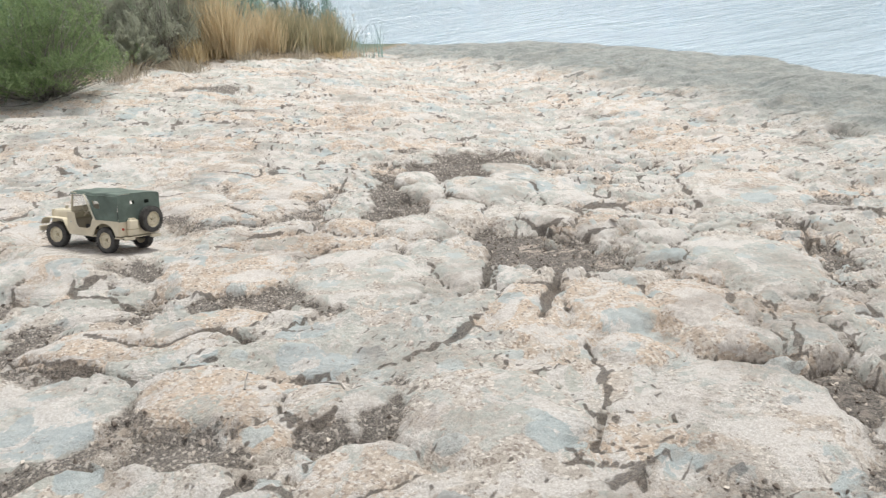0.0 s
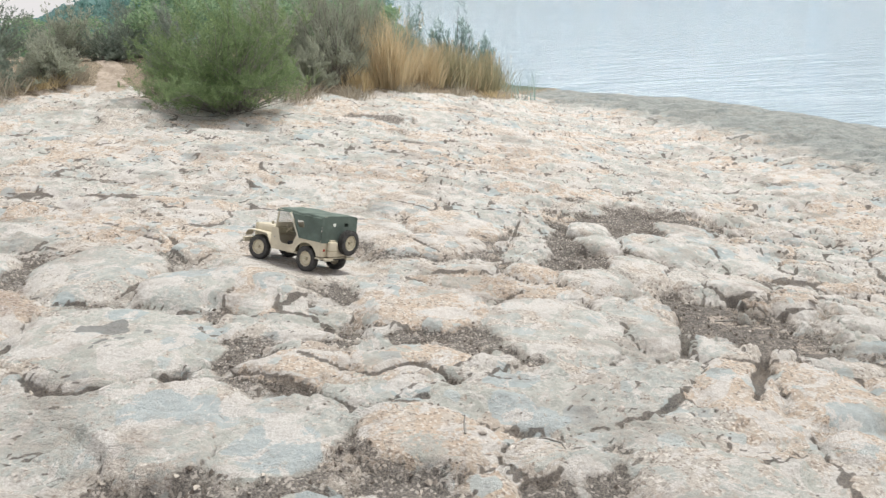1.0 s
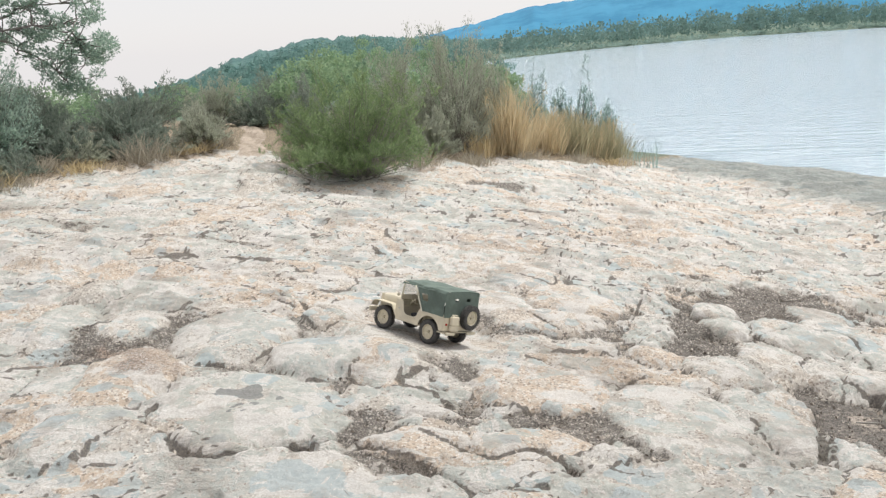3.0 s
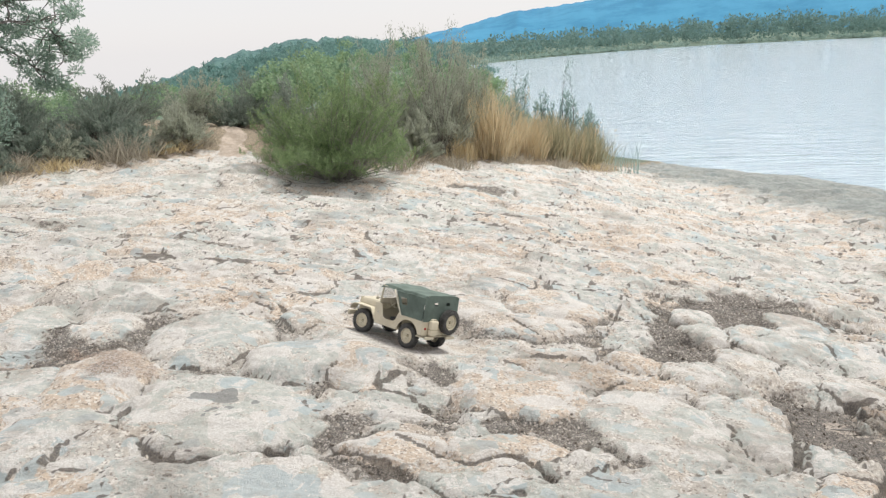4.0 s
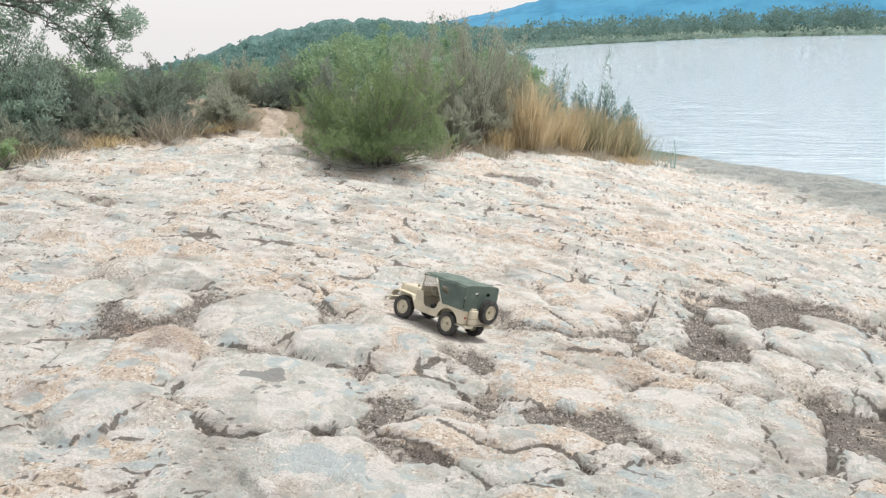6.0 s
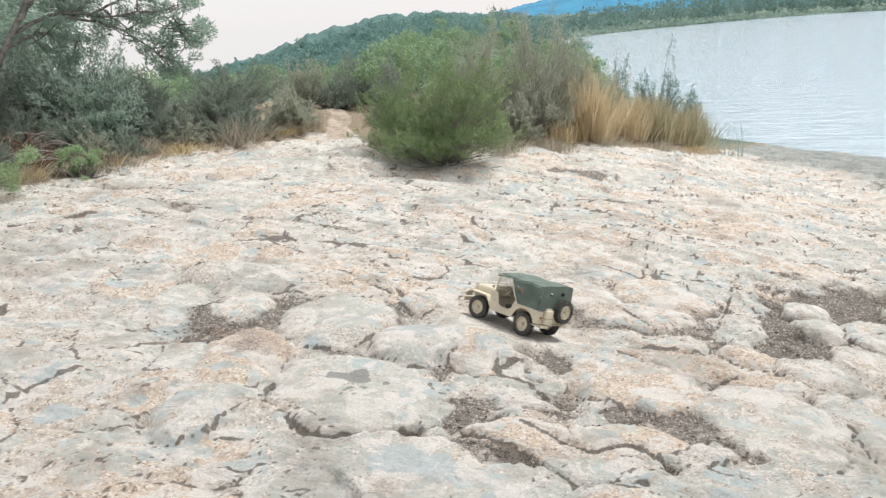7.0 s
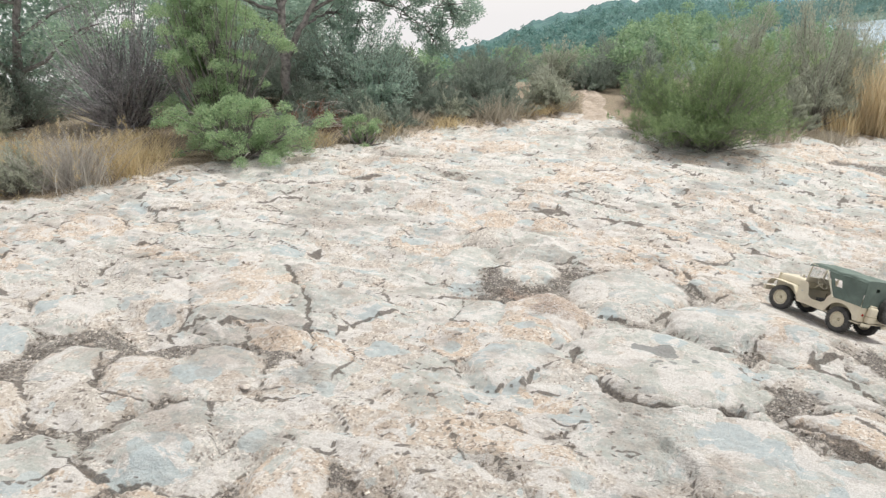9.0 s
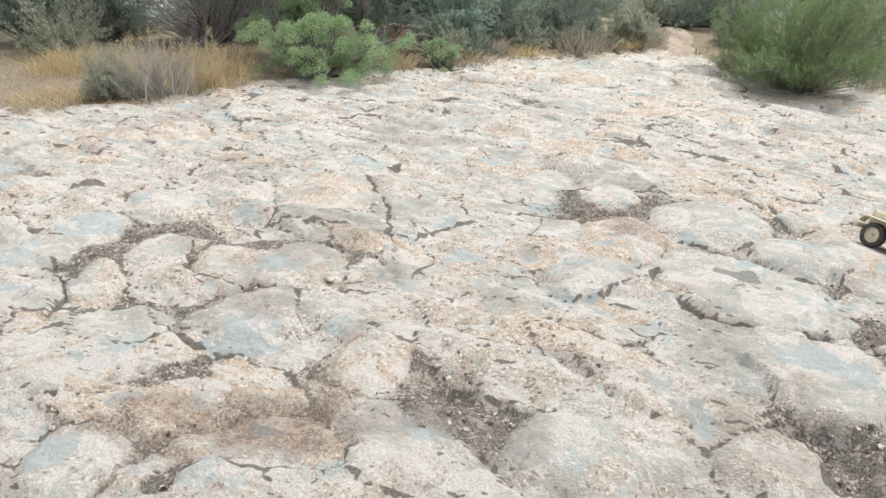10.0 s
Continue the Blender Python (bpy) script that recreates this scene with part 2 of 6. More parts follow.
WATER_Z = -0.90
SHORE_Y = (-60, -10, 2, 6.3, 8.5, 10, 11.5, 13, 14.2, 15.5, 25, 70, 90, 120)
SHORE_X = (12, 9.0, 8.2, 7.7, 7.4, 7.0, 6.5, 5.5, 4.2, 3.2, 2.6, 3.0, -20, -400)
FAR_AZ = (-180, -12, 0, 2.4, 12, 20, 29, 45, 90, 180)
FAR_D = (60, 75, 90, 84, 125, 165, 195, 230, 260, 3000)


def land(x, y):
    """Metres from the water's edge, above nought on land."""
    near = (np.interp(y, SHORE_Y, SHORE_X) - x) * 0.85 + 0.5 * (fbm(x * 0.5, y * 0.5, 5, 3) - 0.5)
    far = np.hypot(x, y) - np.interp(np.degrees(np.arctan2(x, y)), FAR_AZ, FAR_D)
    return np.maximum(near, far * 0.5)


def ground(x, y):
    """The lie of the land without its slabs: a low dome that falls to the lake."""
    x, y = np.asarray(x, float), np.asarray(y, float)
    xc, yc = np.clip(x, -6.0, 3.6), np.clip(y, -0.5, 7.5)
    z = 0.18 - 0.066 * xc - 0.1 * yc - 0.0079 * xc**2 + 0.0082 * yc**2 - 0.0113 * xc * yc
    gx = -0.066 - 0.0158 * xc - 0.0113 * yc
    gy = -0.1 + 0.0164 * yc - 0.0113 * xc
    z = z + np.clip(x - xc, -8, 6) * np.where(x > xc, np.maximum(gx, -0.075), gx) + np.clip(y - yc, -6, 5) * np.clip(gy, -0.05, 0.06)
    s = land(x, y)
    z = np.where(np.hypot(x, y) > 40, np.maximum(z, -0.5) * 0 + np.clip(WATER_Z + 0.05 + 0.02 * np.clip(s, 0, 60), -9, 1.0), z)
    az = np.degrees(np.arctan2(x, y))
    vale = smooth(az, -75, -50) * (1 - smooth(az, -17, -6)) * (2.2 * np.clip((np.hypot(x, y) - 11) / 20, 0, 1) + 0.05 * np.maximum(np.hypot(x, y) - 31, 0))
    z = z - np.where(y > 0, vale, 0)
    edge = WATER_Z + 0.02 + 0.09 * s
    k = smooth(s, 0.0, 3.2)
    z = np.where(s > 0, np.where(s < 3.2, edge * (1 - k) + np.maximum(z, WATER_Z + 0.06) * k, z), WATER_Z + 0.02 + 0.3 * np.maximum(s, -8))
    return z


# slabs that stand out: centre, half length, half depth, turn, how much lichen they carry
SLABS_A = [
    (-1.01, 2.88, 0.42, 0.40, 0.13, 0.95), (-1.69, 3.21, 0.24, 0.36, 0.12, 0.15), (-1.62, 2.61, 0.23, 0.27, 0.11, 0.60),
    (-1.33, 3.77, 0.33, 0.37, 0.17, 0.70), (-0.78, 3.54, 0.27, 0.28, 0.18, 0.90), (0.34, 3.26, 0.34, 0.29, 0.19, 0.08),
    (-0.21, 2.63, 0.25, 0.13, 0.14, 0.20), (0.20, 2.60, 0.28, 0.20, 0.14, 0.15), (-0.70, 2.30, 0.33, 0.18, 0.09, 0.60),
    (0.95, 3.01, 0.31, 0.42, 0.20, 0.80), (1.39, 3.04, 0.19, 0.35, 0.21, 0.75), (1.57, 2.74, 0.12, 0.29, 0.21, 0.70),
    (1.35, 3.67, 0.18, 0.19, 0.25, 0.50), (1.73, 3.88, 0.21, 0.30, 0.27, 0.35),
]
SLABS_B = [
    (1.94, 3.75, 0.20, 0.21, 0.26, 0.40), (1.56, 3.28, 0.15, 0.17, 0.20, 0.50), (2.17, 3.67, 0.25, 0.21, 0.26, 0.50),
    (2.07, 4.38, 0.27, 0.32, 0.32, 0.90), (2.46, 4.40, 0.27, 0.49, 0.32, 0.85), (0.39, 5.30, 0.30, 0.34, 0.35, 0.30),
    (0.74, 4.83, 0.33, 0.30, 0.32, 0.25), (0.19, 4.58, 0.21, 0.29, 0.27, 0.30), (0.49, 4.28, 0.34, 0.18, 0.28, 0.30),
    (1.05, 3.83, 0.13, 0.17, 0.27, 0.10), (1.69, 4.84, 0.21, 0.17, 0.36, 0.90), (1.65, 4.44, 0.15, 0.18, 0.31, 0.90),
    (2.46, 4.95, 0.23, 0.24, 0.38, 0.60), (-0.48, 3.47, 0.15, 0.29, 0.17, 0.15),
]
SLABS_C = [
    (-0.85, 4.14, 0.17, 0.16, 0.23, 0.40), (-2.41, 3.96, 0.19, 0.27, 0.13, 0.85), (-1.96, 3.92, 0.17, 0.25, 0.15, 0.40),
    (-2.00, 3.16, 0.15, 0.24, 0.13, 0.50), (0.23, 2.06, 0.24, 0.18, -0.38, 0.20), (-0.27, 2.12, 0.21, 0.28, -0.40, 0.95),
    (0.40, 1.76, 0.08, 0.06, -0.38, 0.20), (0.56, 1.89, 0.11, 0.15, -0.36, 0.35), (0.60, 1.47, 0.19, 0.16, -0.38, 0.30),
    (-0.13, 1.67, 0.16, 0.08, -0.35, 0.30), (0.23, 1.57, 0.13, 0.10, -0.35, 0.40), (1.50, 2.37, 0.15, 0.37, -0.39, 0.10),
    (1.86, 2.26, 0.20, 0.29, -0.35, 0.15), (1.72, 1.88, 0.14, 0.13, -0.35, 0.20),
]
SLABS_D = [
    (1.09, 1.61, 0.28, 0.30, -0.36, 0.45), (1.82, 1.35, 0.29, 0.39, -0.38, 0.60), (2.19, 2.15, 0.20, 0.28, -0.34, 0.25),
    (2.85, 2.60, 0.32, 0.52, -0.34, 0.90), (2.12, 1.84, 0.18, 0.12, -0.34, 0.25), (2.36, 1.75, 0.13, 0.17, -0.38, 0.35),
    (3.79, 3.91, 0.45, 0.60, -0.45, 0.40), (-2.02, 0.81, 0.25, 0.17, 0.59, 0.12), (-2.04, 1.39, 0.14, 0.22, 0.59, 0.15),
    (-2.63, 1.46, 0.25, 0.24, 0.60, 0.55), (-2.96, 1.09, 0.18, 0.22, 0.56, 0.90), (-3.42, 1.34, 0.14, 0.22, 0.56, 0.30),
    (-2.41, 0.48, 0.14, 0.17, 0.59, 0.75), (-3.49, 1.80, 0.17, 0.23, 0.57, 0.40),
]
SLABS_E = [
    (-2.82, 1.96, 0.22, 0.28, 0.59, 0.35), (-3.07, 1.77, 0.15, 0.24, 0.62, 0.30), (-3.34, 2.80, 0.36, 0.36, 0.60, 0.25),
    (-2.41, 2.24, 0.10, 0.28, 0.61, 0.20), (-3.04, 0.82, 0.13, 0.18, 0.57, 0.80), (-0.68, 2.18, 0.26, 0.33, 0.65, 0.60),
    (-0.71, 1.56, 0.19, 0.16, 0.60, 0.40), (-1.18, 1.37, 0.29, 0.22, 0.60, 0.50), (-3.99, 1.45, 0.16, 0.26, 0.53, 0.90),
    (-4.00, 2.30, 0.25, 0.27, 0.56, 0.50), (-4.08, 1.78, 0.20, 0.26, 0.53, 0.70),
]
# hollows that hold dark grit: the same, with their depth
HOLLOWS_A = [
    (2.14, 5.05, 0.74, 0.50, 0.39, 0.058), (1.41, 4.06, 0.35, 0.20, 0.29, 0.058), (1.87, 3.17, 0.22, 0.38, 0.20, 0.070),
    (-0.13, 3.38, 0.14, 0.33, 0.21, 0.030), (0.23, 2.90, 0.13, 0.08, 0.19, 0.040), (0.36, 2.42, 0.09, 0.06, 0.17, 0.040),
    (-1.97, 3.41, 0.19, 0.09, 0.13, 0.030), (-0.46, 2.79, 0.17, 0.18, 0.12, 0.030), (2.02, 3.00, 0.37, 0.36, -0.33, 0.070),
    (1.43, 4.48, 0.17, 0.41, -0.30, 0.030), (2.02, 4.95, 0.30, 0.37, -0.20, 0.030), (0.16, 1.75, 0.18, 0.10, -0.39, 0.050),
]
HOLLOWS_B = [
    (0.34, 1.59, 0.09, 0.07, -0.36, 0.050), (-0.09, 2.94, 0.15, 0.17, -0.39, 0.050), (0.76, 1.79, 0.07, 0.19, -0.43, 0.030),
    (3.40, 2.76, 0.11, 0.51, -0.34, 0.050), (2.24, 1.37, 0.10, 0.20, -0.42, 0.150), (5.75, 4.90, 0.13, 0.13, -0.64, 0.060),
    (0.53, 1.69, 0.10, 0.07, -0.40, 0.040), (-2.09, 0.87, 0.17, 0.08, 0.57, 0.030), (-2.10, 0.57, 0.07, 0.09, 0.53, 0.040),
    (-2.56, 0.98, 0.14, 0.11, 0.59, 0.030), (-0.58, 1.71, 0.09, 0.20, 0.63, 0.060), (0.45, 8.75, 0.40, 0.22, 0.10, 0.036),
]
# open cracks: width, then the bends of each
CRACKS_A = [
    (0.050, -1.41, 2.85, -1.35, 2.67, -1.09, 2.44, -0.89, 2.46, -0.71, 2.55, -0.55, 2.64), (0.030, -1.68, 3.56, -1.49, 3.41, -1.18, 3.34, -1.06, 3.58, -0.84, 3.74),
    (0.030, -1.01, 4.08, -0.86, 3.92, -0.65, 4.16), (0.020, -1.42, 4.48, -1.08, 4.28),
    (0.035, -0.51, 2.53, -0.37, 2.48, -0.11, 2.37, -0.03, 2.24), (0.020, -1.36, 5.49, -1.05, 5.24),
    (0.045, 1.37, 3.32, 1.52, 3.16, 1.58, 3.02, 1.46, 2.76, 1.32, 2.59), (0.050, 2.00, 3.68, 2.07, 3.49, 2.23, 3.50),
    (0.040, 1.56, 2.91, 1.46, 2.76), (0.040, 0.69, 3.24, 0.84, 3.49, 1.18, 3.65),
    (0.030, 1.73, 5.49, 2.02, 5.17, 2.64, 5.51, 3.19, 5.70),
]
CRACKS_B = [
    (0.025, 1.75, 4.25, 2.18, 4.50, 2.45, 4.44, 2.34, 3.97), (0.030, 0.93, 2.51, 1.14, 2.70, 1.27, 3.05),
    (0.020, 0.18, 5.33, 0.62, 5.06, 0.81, 6.08), (0.030, 0.26, 4.44, 0.51, 4.14, 0.90, 4.41),
    (0.030, 0.06, 3.71, 0.39, 3.62, 0.56, 3.58), (0.020, 0.76, 6.24, 1.13, 7.04, 1.94, 7.64),
    (0.020, 3.72, 8.87, 3.95, 8.46, 4.56, 8.74), (0.020, -1.91, 5.90, -1.67, 6.46, -1.29, 6.19),
    (0.020, -3.35, 6.80, -2.86, 7.05, -2.08, 6.85), (0.020, -2.37, 3.51, -2.14, 3.62, -1.66, 3.48),
    (0.045, 3.71, 4.99, 3.63, 4.48, 3.35, 3.71), (0.050, 1.58, 1.99, 1.52, 1.74, 1.41, 1.58, 1.30, 1.34),
]
CRACKS_C = [
    (0.035, 2.04, 1.73, 2.19, 1.68, 2.27, 1.50, 2.30, 1.58), (0.030, 1.98, 3.47, 2.14, 3.29, 2.44, 3.26),
    (0.035, -0.23, 2.68, 0.07, 2.53, 0.25, 2.59, 0.40, 2.43), (0.040, -0.47, 2.58, -0.21, 2.47, 0.00, 2.26, 0.25, 2.29),
    (0.050, 1.80, 2.68, 1.53, 2.27), (0.030, 2.32, 2.67, 2.30, 2.41, 2.44, 2.28, 2.23, 1.95),
    (0.030, 2.34, 2.48, 2.47, 2.28, 2.37, 1.83, 2.26, 1.70), (0.030, 1.44, 3.26, 1.64, 3.05, 1.48, 2.71),
    (0.020, 4.65, 4.77, 4.66, 3.94, 4.24, 3.11), (0.050, 3.65, 3.16, 3.18, 2.57, 3.12, 2.30),
    (0.030, -0.38, 4.44, -0.01, 3.89, -0.35, 3.65, -0.21, 3.29), (0.020, 0.88, 4.13, 1.27, 5.06, 1.29, 4.56),
]
CRACKS_D = [
    (0.035, -4.67, 1.70, -4.56, 2.14, -4.44, 2.48, -4.46, 3.02, -3.89, 3.45), (0.024, -3.40, 3.29, -2.93, 2.87, -2.52, 2.31, -2.30, 1.95),
    (0.030, -1.33, 4.61, -0.96, 4.23, -0.77, 4.10), (0.025, -1.44, 4.91, -1.20, 4.80),
    (0.020, -2.92, 2.94, -2.57, 3.25), (0.030, -1.48, 3.39, -1.24, 3.38),
    (0.050, -0.90, 1.85, -0.72, 1.80, -0.60, 1.71, -0.57, 1.55), (0.030, -2.70, 0.67, -2.52, 0.83, -2.56, 0.97, -2.59, 1.10, -2.44, 1.25),
    (0.030, -3.84, 1.43, -3.44, 1.21, -3.22, 0.96), (0.020, -3.52, 2.02, -3.17, 1.61, -2.75, 1.66),
    (0.020, -2.74, 2.34, -2.50, 1.83, -2.27, 1.92), (0.020, -5.43, 2.17, -5.16, 2.46, -5.42, 3.02, -5.07, 3.40),
]
CRACKS_E = [
    (0.025, -3.31, 1.44, -2.88, 1.18, -2.62, 1.13), (0.030, -2.28, 0.61, -2.15, 0.58, -2.08, 0.48),
    (0.020, -3.22, 2.32, -2.92, 2.22, -2.79, 2.41),
]
SLABS = SLABS_A + SLABS_B + SLABS_C + SLABS_D + SLABS_E
HOLLOWS = HOLLOWS_A + HOLLOWS_B
CRACKS = CRACKS_A + CRACKS_B + CRACKS_C + CRACKS_D + CRACKS_E


NAMED = len(SLABS)


def crumbly(x, y):
    """Where the rock breaks into small plates."""
    return smooth(x - 0.12 * y, 1.15, 1.7) * (1 - smooth(x, 3.6, 4.4)) * (1 - smooth(y, 5.2, 6.2))


def slab_seeds():
    rnd = random.Random(11)
    seeds = [(*s[:5], min(0.010 + 0.06 * min(s[2], s[3]), 0.030) * (1.0 if s[0] > -1.9 else 0.5)) for s in SLABS]
    for step, small in ((0.19, True), (0.36, False)):
        y = -2.0
        while y < 16:
            k = step if y < 6 or small else 0.5
            x = -9.0
            while x < 9.5:
                px, py = x + rnd.uniform(-0.5, 0.5) * k, y + rnd.uniform(-0.5, 0.5) * k
                free = all(math.hypot((px - s[0]) / (s[2] + 0.05), (py - s[1]) / (s[3] + 0.05)) > 1 for s in seeds[:NAMED])
                if free and (float(crumbly(px, py)) > 0.5) == small:
                    a, b = (rnd.uniform(0.07, 0.2), rnd.uniform(0.05, 0.13)) if small else (rnd.uniform(0.18, 0.62) * k / 0.36, rnd.uniform(0.08, 0.24) * k / 0.36)
                    seeds.append((px, py, a, b, rnd.uniform(-0.5, 0.5), rnd.uniform(0.008, 0.017) if small else rnd.uniform(0.001, 0.012)))
                x += k * 1.15
            y += k
    return np.array(seeds, np.float32)


def near_line(x, y, pts, reach):
    """Distance to a bent line, near it alone: the places and how far they lie."""
    lo, hi = pts.min(0) - reach, pts.max(0) + reach
    k = np.nonzero((x > lo[0]) & (x < hi[0]) & (y > lo[1]) & (y < hi[1]))
    px, py = x[k], y[k]
    d = np.full(px.shape, 9.0)
    for p, q in zip(pts[:-1], pts[1:]):
        v = q - p
        t = np.clip(((px - p[0]) * v[0] + (py - p[1]) * v[1]) / (v @ v), 0, 1)
        d = np.minimum(d, np.hypot(px - p[0] - t * v[0], py - p[1] - t * v[1]))
    return k, d


def ellipse(x, y, s):
    c, n = math.cos(s[4]), math.sin(s[4])
    u, v = (x - s[0]) * c + (y - s[1]) * n, -(x - s[0]) * n + (y - s[1]) * c
    return np.sqrt((u / s[2]) ** 2 + (v / s[3]) ** 2)


SEEDS = slab_seeds()


def slabs(x, y):
    """Height of the weathered slabs over the lie of the land, and a number for each slab."""
    wx = x + 0.09 * (fbm(x * 3.0, y * 3.0, 21, 4) - 0.5) + 0.05 * (fbm(x * 11, y * 11, 22, 3) - 0.5)
    wy = y + 0.09 * (fbm(x * 3.0, y * 3.0, 31, 4) - 0.5) + 0.05 * (fbm(x * 11, y * 11, 32, 3) - 0.5)
    f1, f2 = np.full(x.shape, 9.0, np.float32), np.full(x.shape, 9.0, np.float32)
    who = np.zeros(x.shape, np.int32)
    seeds = SEEDS
    far = 4.0 * np.maximum(seeds[:, 2], seeds[:, 3])
    close = (seeds[:, 0] > wx.min() - far) & (seeds[:, 0] < wx.max() + far) & (seeds[:, 1] > wy.min() - far) & (seeds[:, 1] < wy.max() + far)
    for i in np.nonzero(close)[0]:
        s, reach = seeds[i], far[i]
        k = np.nonzero((np.abs(wx - s[0]) < reach) & (np.abs(wy - s[1]) < reach))
        if not len(k[0]):
            continue
        d = ellipse(wx[k], wy[k], s).astype(np.float32)
        a, b = f1[k], f2[k]
        closer = d < a
        f2[k] = np.where(closer, a, np.minimum(b, d))
        f1[k] = np.where(closer, d, a)
        w = who[k]
        w[closer] = i
        who[k] = w
    gap = (f2 - f1) * np.minimum(seeds[who, 2], seeds[who, 3])
    named = (who < NAMED).astype(float)
    plates = crumbly(x, y) * (1 - named)
    inner = named * (1 - smooth(f1, 0.7, 1.05))
    show = np.maximum(0.8 * smooth(fbm(x * 2.0, y * 2.6, 45, 4), 0.52, 0.62), (0.12 + 0.6 * smooth(fbm(x * 2.6, y * 2.6, 46, 3), 0.46, 0.58)) * named)
    show = show * (1 - 0.45 * (1 - smooth(x + 0.25 * y, -1.9, -1.0)))
    show = np.maximum(show, plates * (0.35 + 0.65 * smooth(fbm(x * 1.7, y * 1.7, 44, 3), 0.40, 0.52)))
    ragged = (0.006 + 0.034 * vnoise(x * 5, y * 5, 41) ** 2) * (0.5 + show)
    body = 1 - (1 - smooth(gap, 0.0, ragged * 1.5)) * show
    f1c = np.clip(f1, 0, 1.1)
    dome = seeds[who, 5] * (1.0 - 0.35 * f1c**2 - 0.75 * f1c**6)
    level = (hash2(who.astype(float), who * 3.0, 7) - 0.5) * 0.040
    tip = ((hash2(who * 1.0, who * 5.0, 8) - 0.5) * (wx - seeds[who, 0]) + (hash2(who * 7.0, who * 1.0, 9) - 0.35) * (wy - seeds[who, 1])) * 0.045
    seam = (1 - smooth(gap, 0.002, 0.010 + 0.020 * vnoise(x * 4, y * 4, 47) ** 2)) * np.maximum(show, smooth(fbm(x * 2.3, y * 2.9, 48, 3), 0.42, 0.5))
    h = 0.95 * dome + (0.55 * level + 0.6 * tip) * body - (0.014 + 0.016 * vnoise(x * 3, y * 3, 43)) * (1 - body)
    # flakes lying in thin shelves, with ragged rims, and pits
    rag = 0.06 * (fbm(x * 16, y * 16, 53, 4, 0.65) - 0.5)
    shelf = fbm(x * 1.3, y * 2.9, 51, 5, 0.58) + rag
    flake = np.floor(shelf * 12) * 0.013 + (shelf * 12 % 1.0) * 0.002
    thin = np.floor((fbm(x * 3.6, y * 9.0, 55, 4, 0.6) + rag) * 9) * 0.006
    calm = 1 - 0.72 * inner
    h = h + (flake - 0.078) * calm + (thin - 0.027) * calm + 0.004 + 0.05 * (fbm(x * 0.85, y * 0.95, 57, 4, 0.5) - 0.5) + 0.016 * (fbm(x * 8, y * 8, 61, 4) - 0.5) + 0.013 * (fbm(x * 24, y * 24, 71, 3, 0.75) - 0.5)
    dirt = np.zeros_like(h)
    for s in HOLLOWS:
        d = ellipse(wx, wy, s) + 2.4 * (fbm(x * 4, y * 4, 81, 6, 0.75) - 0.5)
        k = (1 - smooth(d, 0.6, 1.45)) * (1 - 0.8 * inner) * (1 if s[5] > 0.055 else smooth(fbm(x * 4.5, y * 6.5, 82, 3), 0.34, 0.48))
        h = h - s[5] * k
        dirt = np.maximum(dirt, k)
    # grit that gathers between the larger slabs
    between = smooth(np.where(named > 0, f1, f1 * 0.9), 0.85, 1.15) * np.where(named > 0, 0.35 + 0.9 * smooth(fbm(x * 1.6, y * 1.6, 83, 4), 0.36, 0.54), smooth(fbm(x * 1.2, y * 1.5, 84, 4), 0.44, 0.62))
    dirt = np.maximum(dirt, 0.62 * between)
    # dark lines along the foot of each ledge
    off = smooth(y + 0.3 * np.abs(x), 4.5, 7.0)
    foot = smooth((shelf * 12 % 1.0) + 0.05 * off, 0.90, 0.97) * smooth(fbm(x * 1.9, y * 2.4, 85, 4) + 0.09 * off, 0.40, 0.50)
    foot2 = smooth((fbm(x * 3.6, y * 9.0, 55, 4, 0.6) + rag) * 9 % 1.0, 0.88, 0.96) * smooth(fbm(x * 2.6, y * 2.9, 86, 4) + 0.08 * off, 0.43, 0.54)
    seam = np.maximum(seam, np.maximum(0.85 * foot, 0.7 * foot2) * calm * (1 - 0.15 * off))
    # open cracks, now wide, now pinched
    for c in CRACKS:
        k, d = near_line(wx, wy, np.reshape(c[1:], (-1, 2)), 0.25)
        w = c[0] * (0.10 + 0.85 * vnoise(x[k] * 7, y[k] * 7, 87) ** 1.3)
        h[k] -= (0.010 + 0.6 * c[0]) * (1 - smooth(d, 0.25 * w, 1.2 * w)) * smooth(vnoise(x[k] * 3, y[k] * 3, 88), 0.12, 0.4)
        seam[k] = np.maximum(seam[k], 1.0 - smooth(d, 0.5 * w, 1.1 * w))
    lichen = np.array([s[5] for s in SLABS] + [0.5])
    tone = np.where(named > 0, lichen[np.minimum(who, NAMED)], hash2(who * 1.0, who * 2.0, 10))
    return h, tone, seam, dirt


ROCK_EDGE_X = (-30, -8.2, -7.1, -6.5, -6.2, -5.8, -5.0, -4.4, -3.5, -3.1, -2.2, -1.3, -0.5, 1.0, 2.6, 3.4, 30)
ROCK_EDGE_Y = (2.4, 2.8, 3.35, 3.9, 4.8, 5.3, 6.35, 7.5, 8.55, 9.25, 9.05, 8.5, 9.7, 11.0, 11.8, 13.6, 40)


# brown stained patches: centre, half length, half depth, turn
STAINS = [(-2.06, 0.92, 0.40, 0.26, 0.58), (-2.35, 0.70, 0.2, 0.2, 0.5), (-1.70, 3.30, 0.24, 0.24, 0.12), (-2.0, 3.45, 0.3, 0.14, 0.13)]

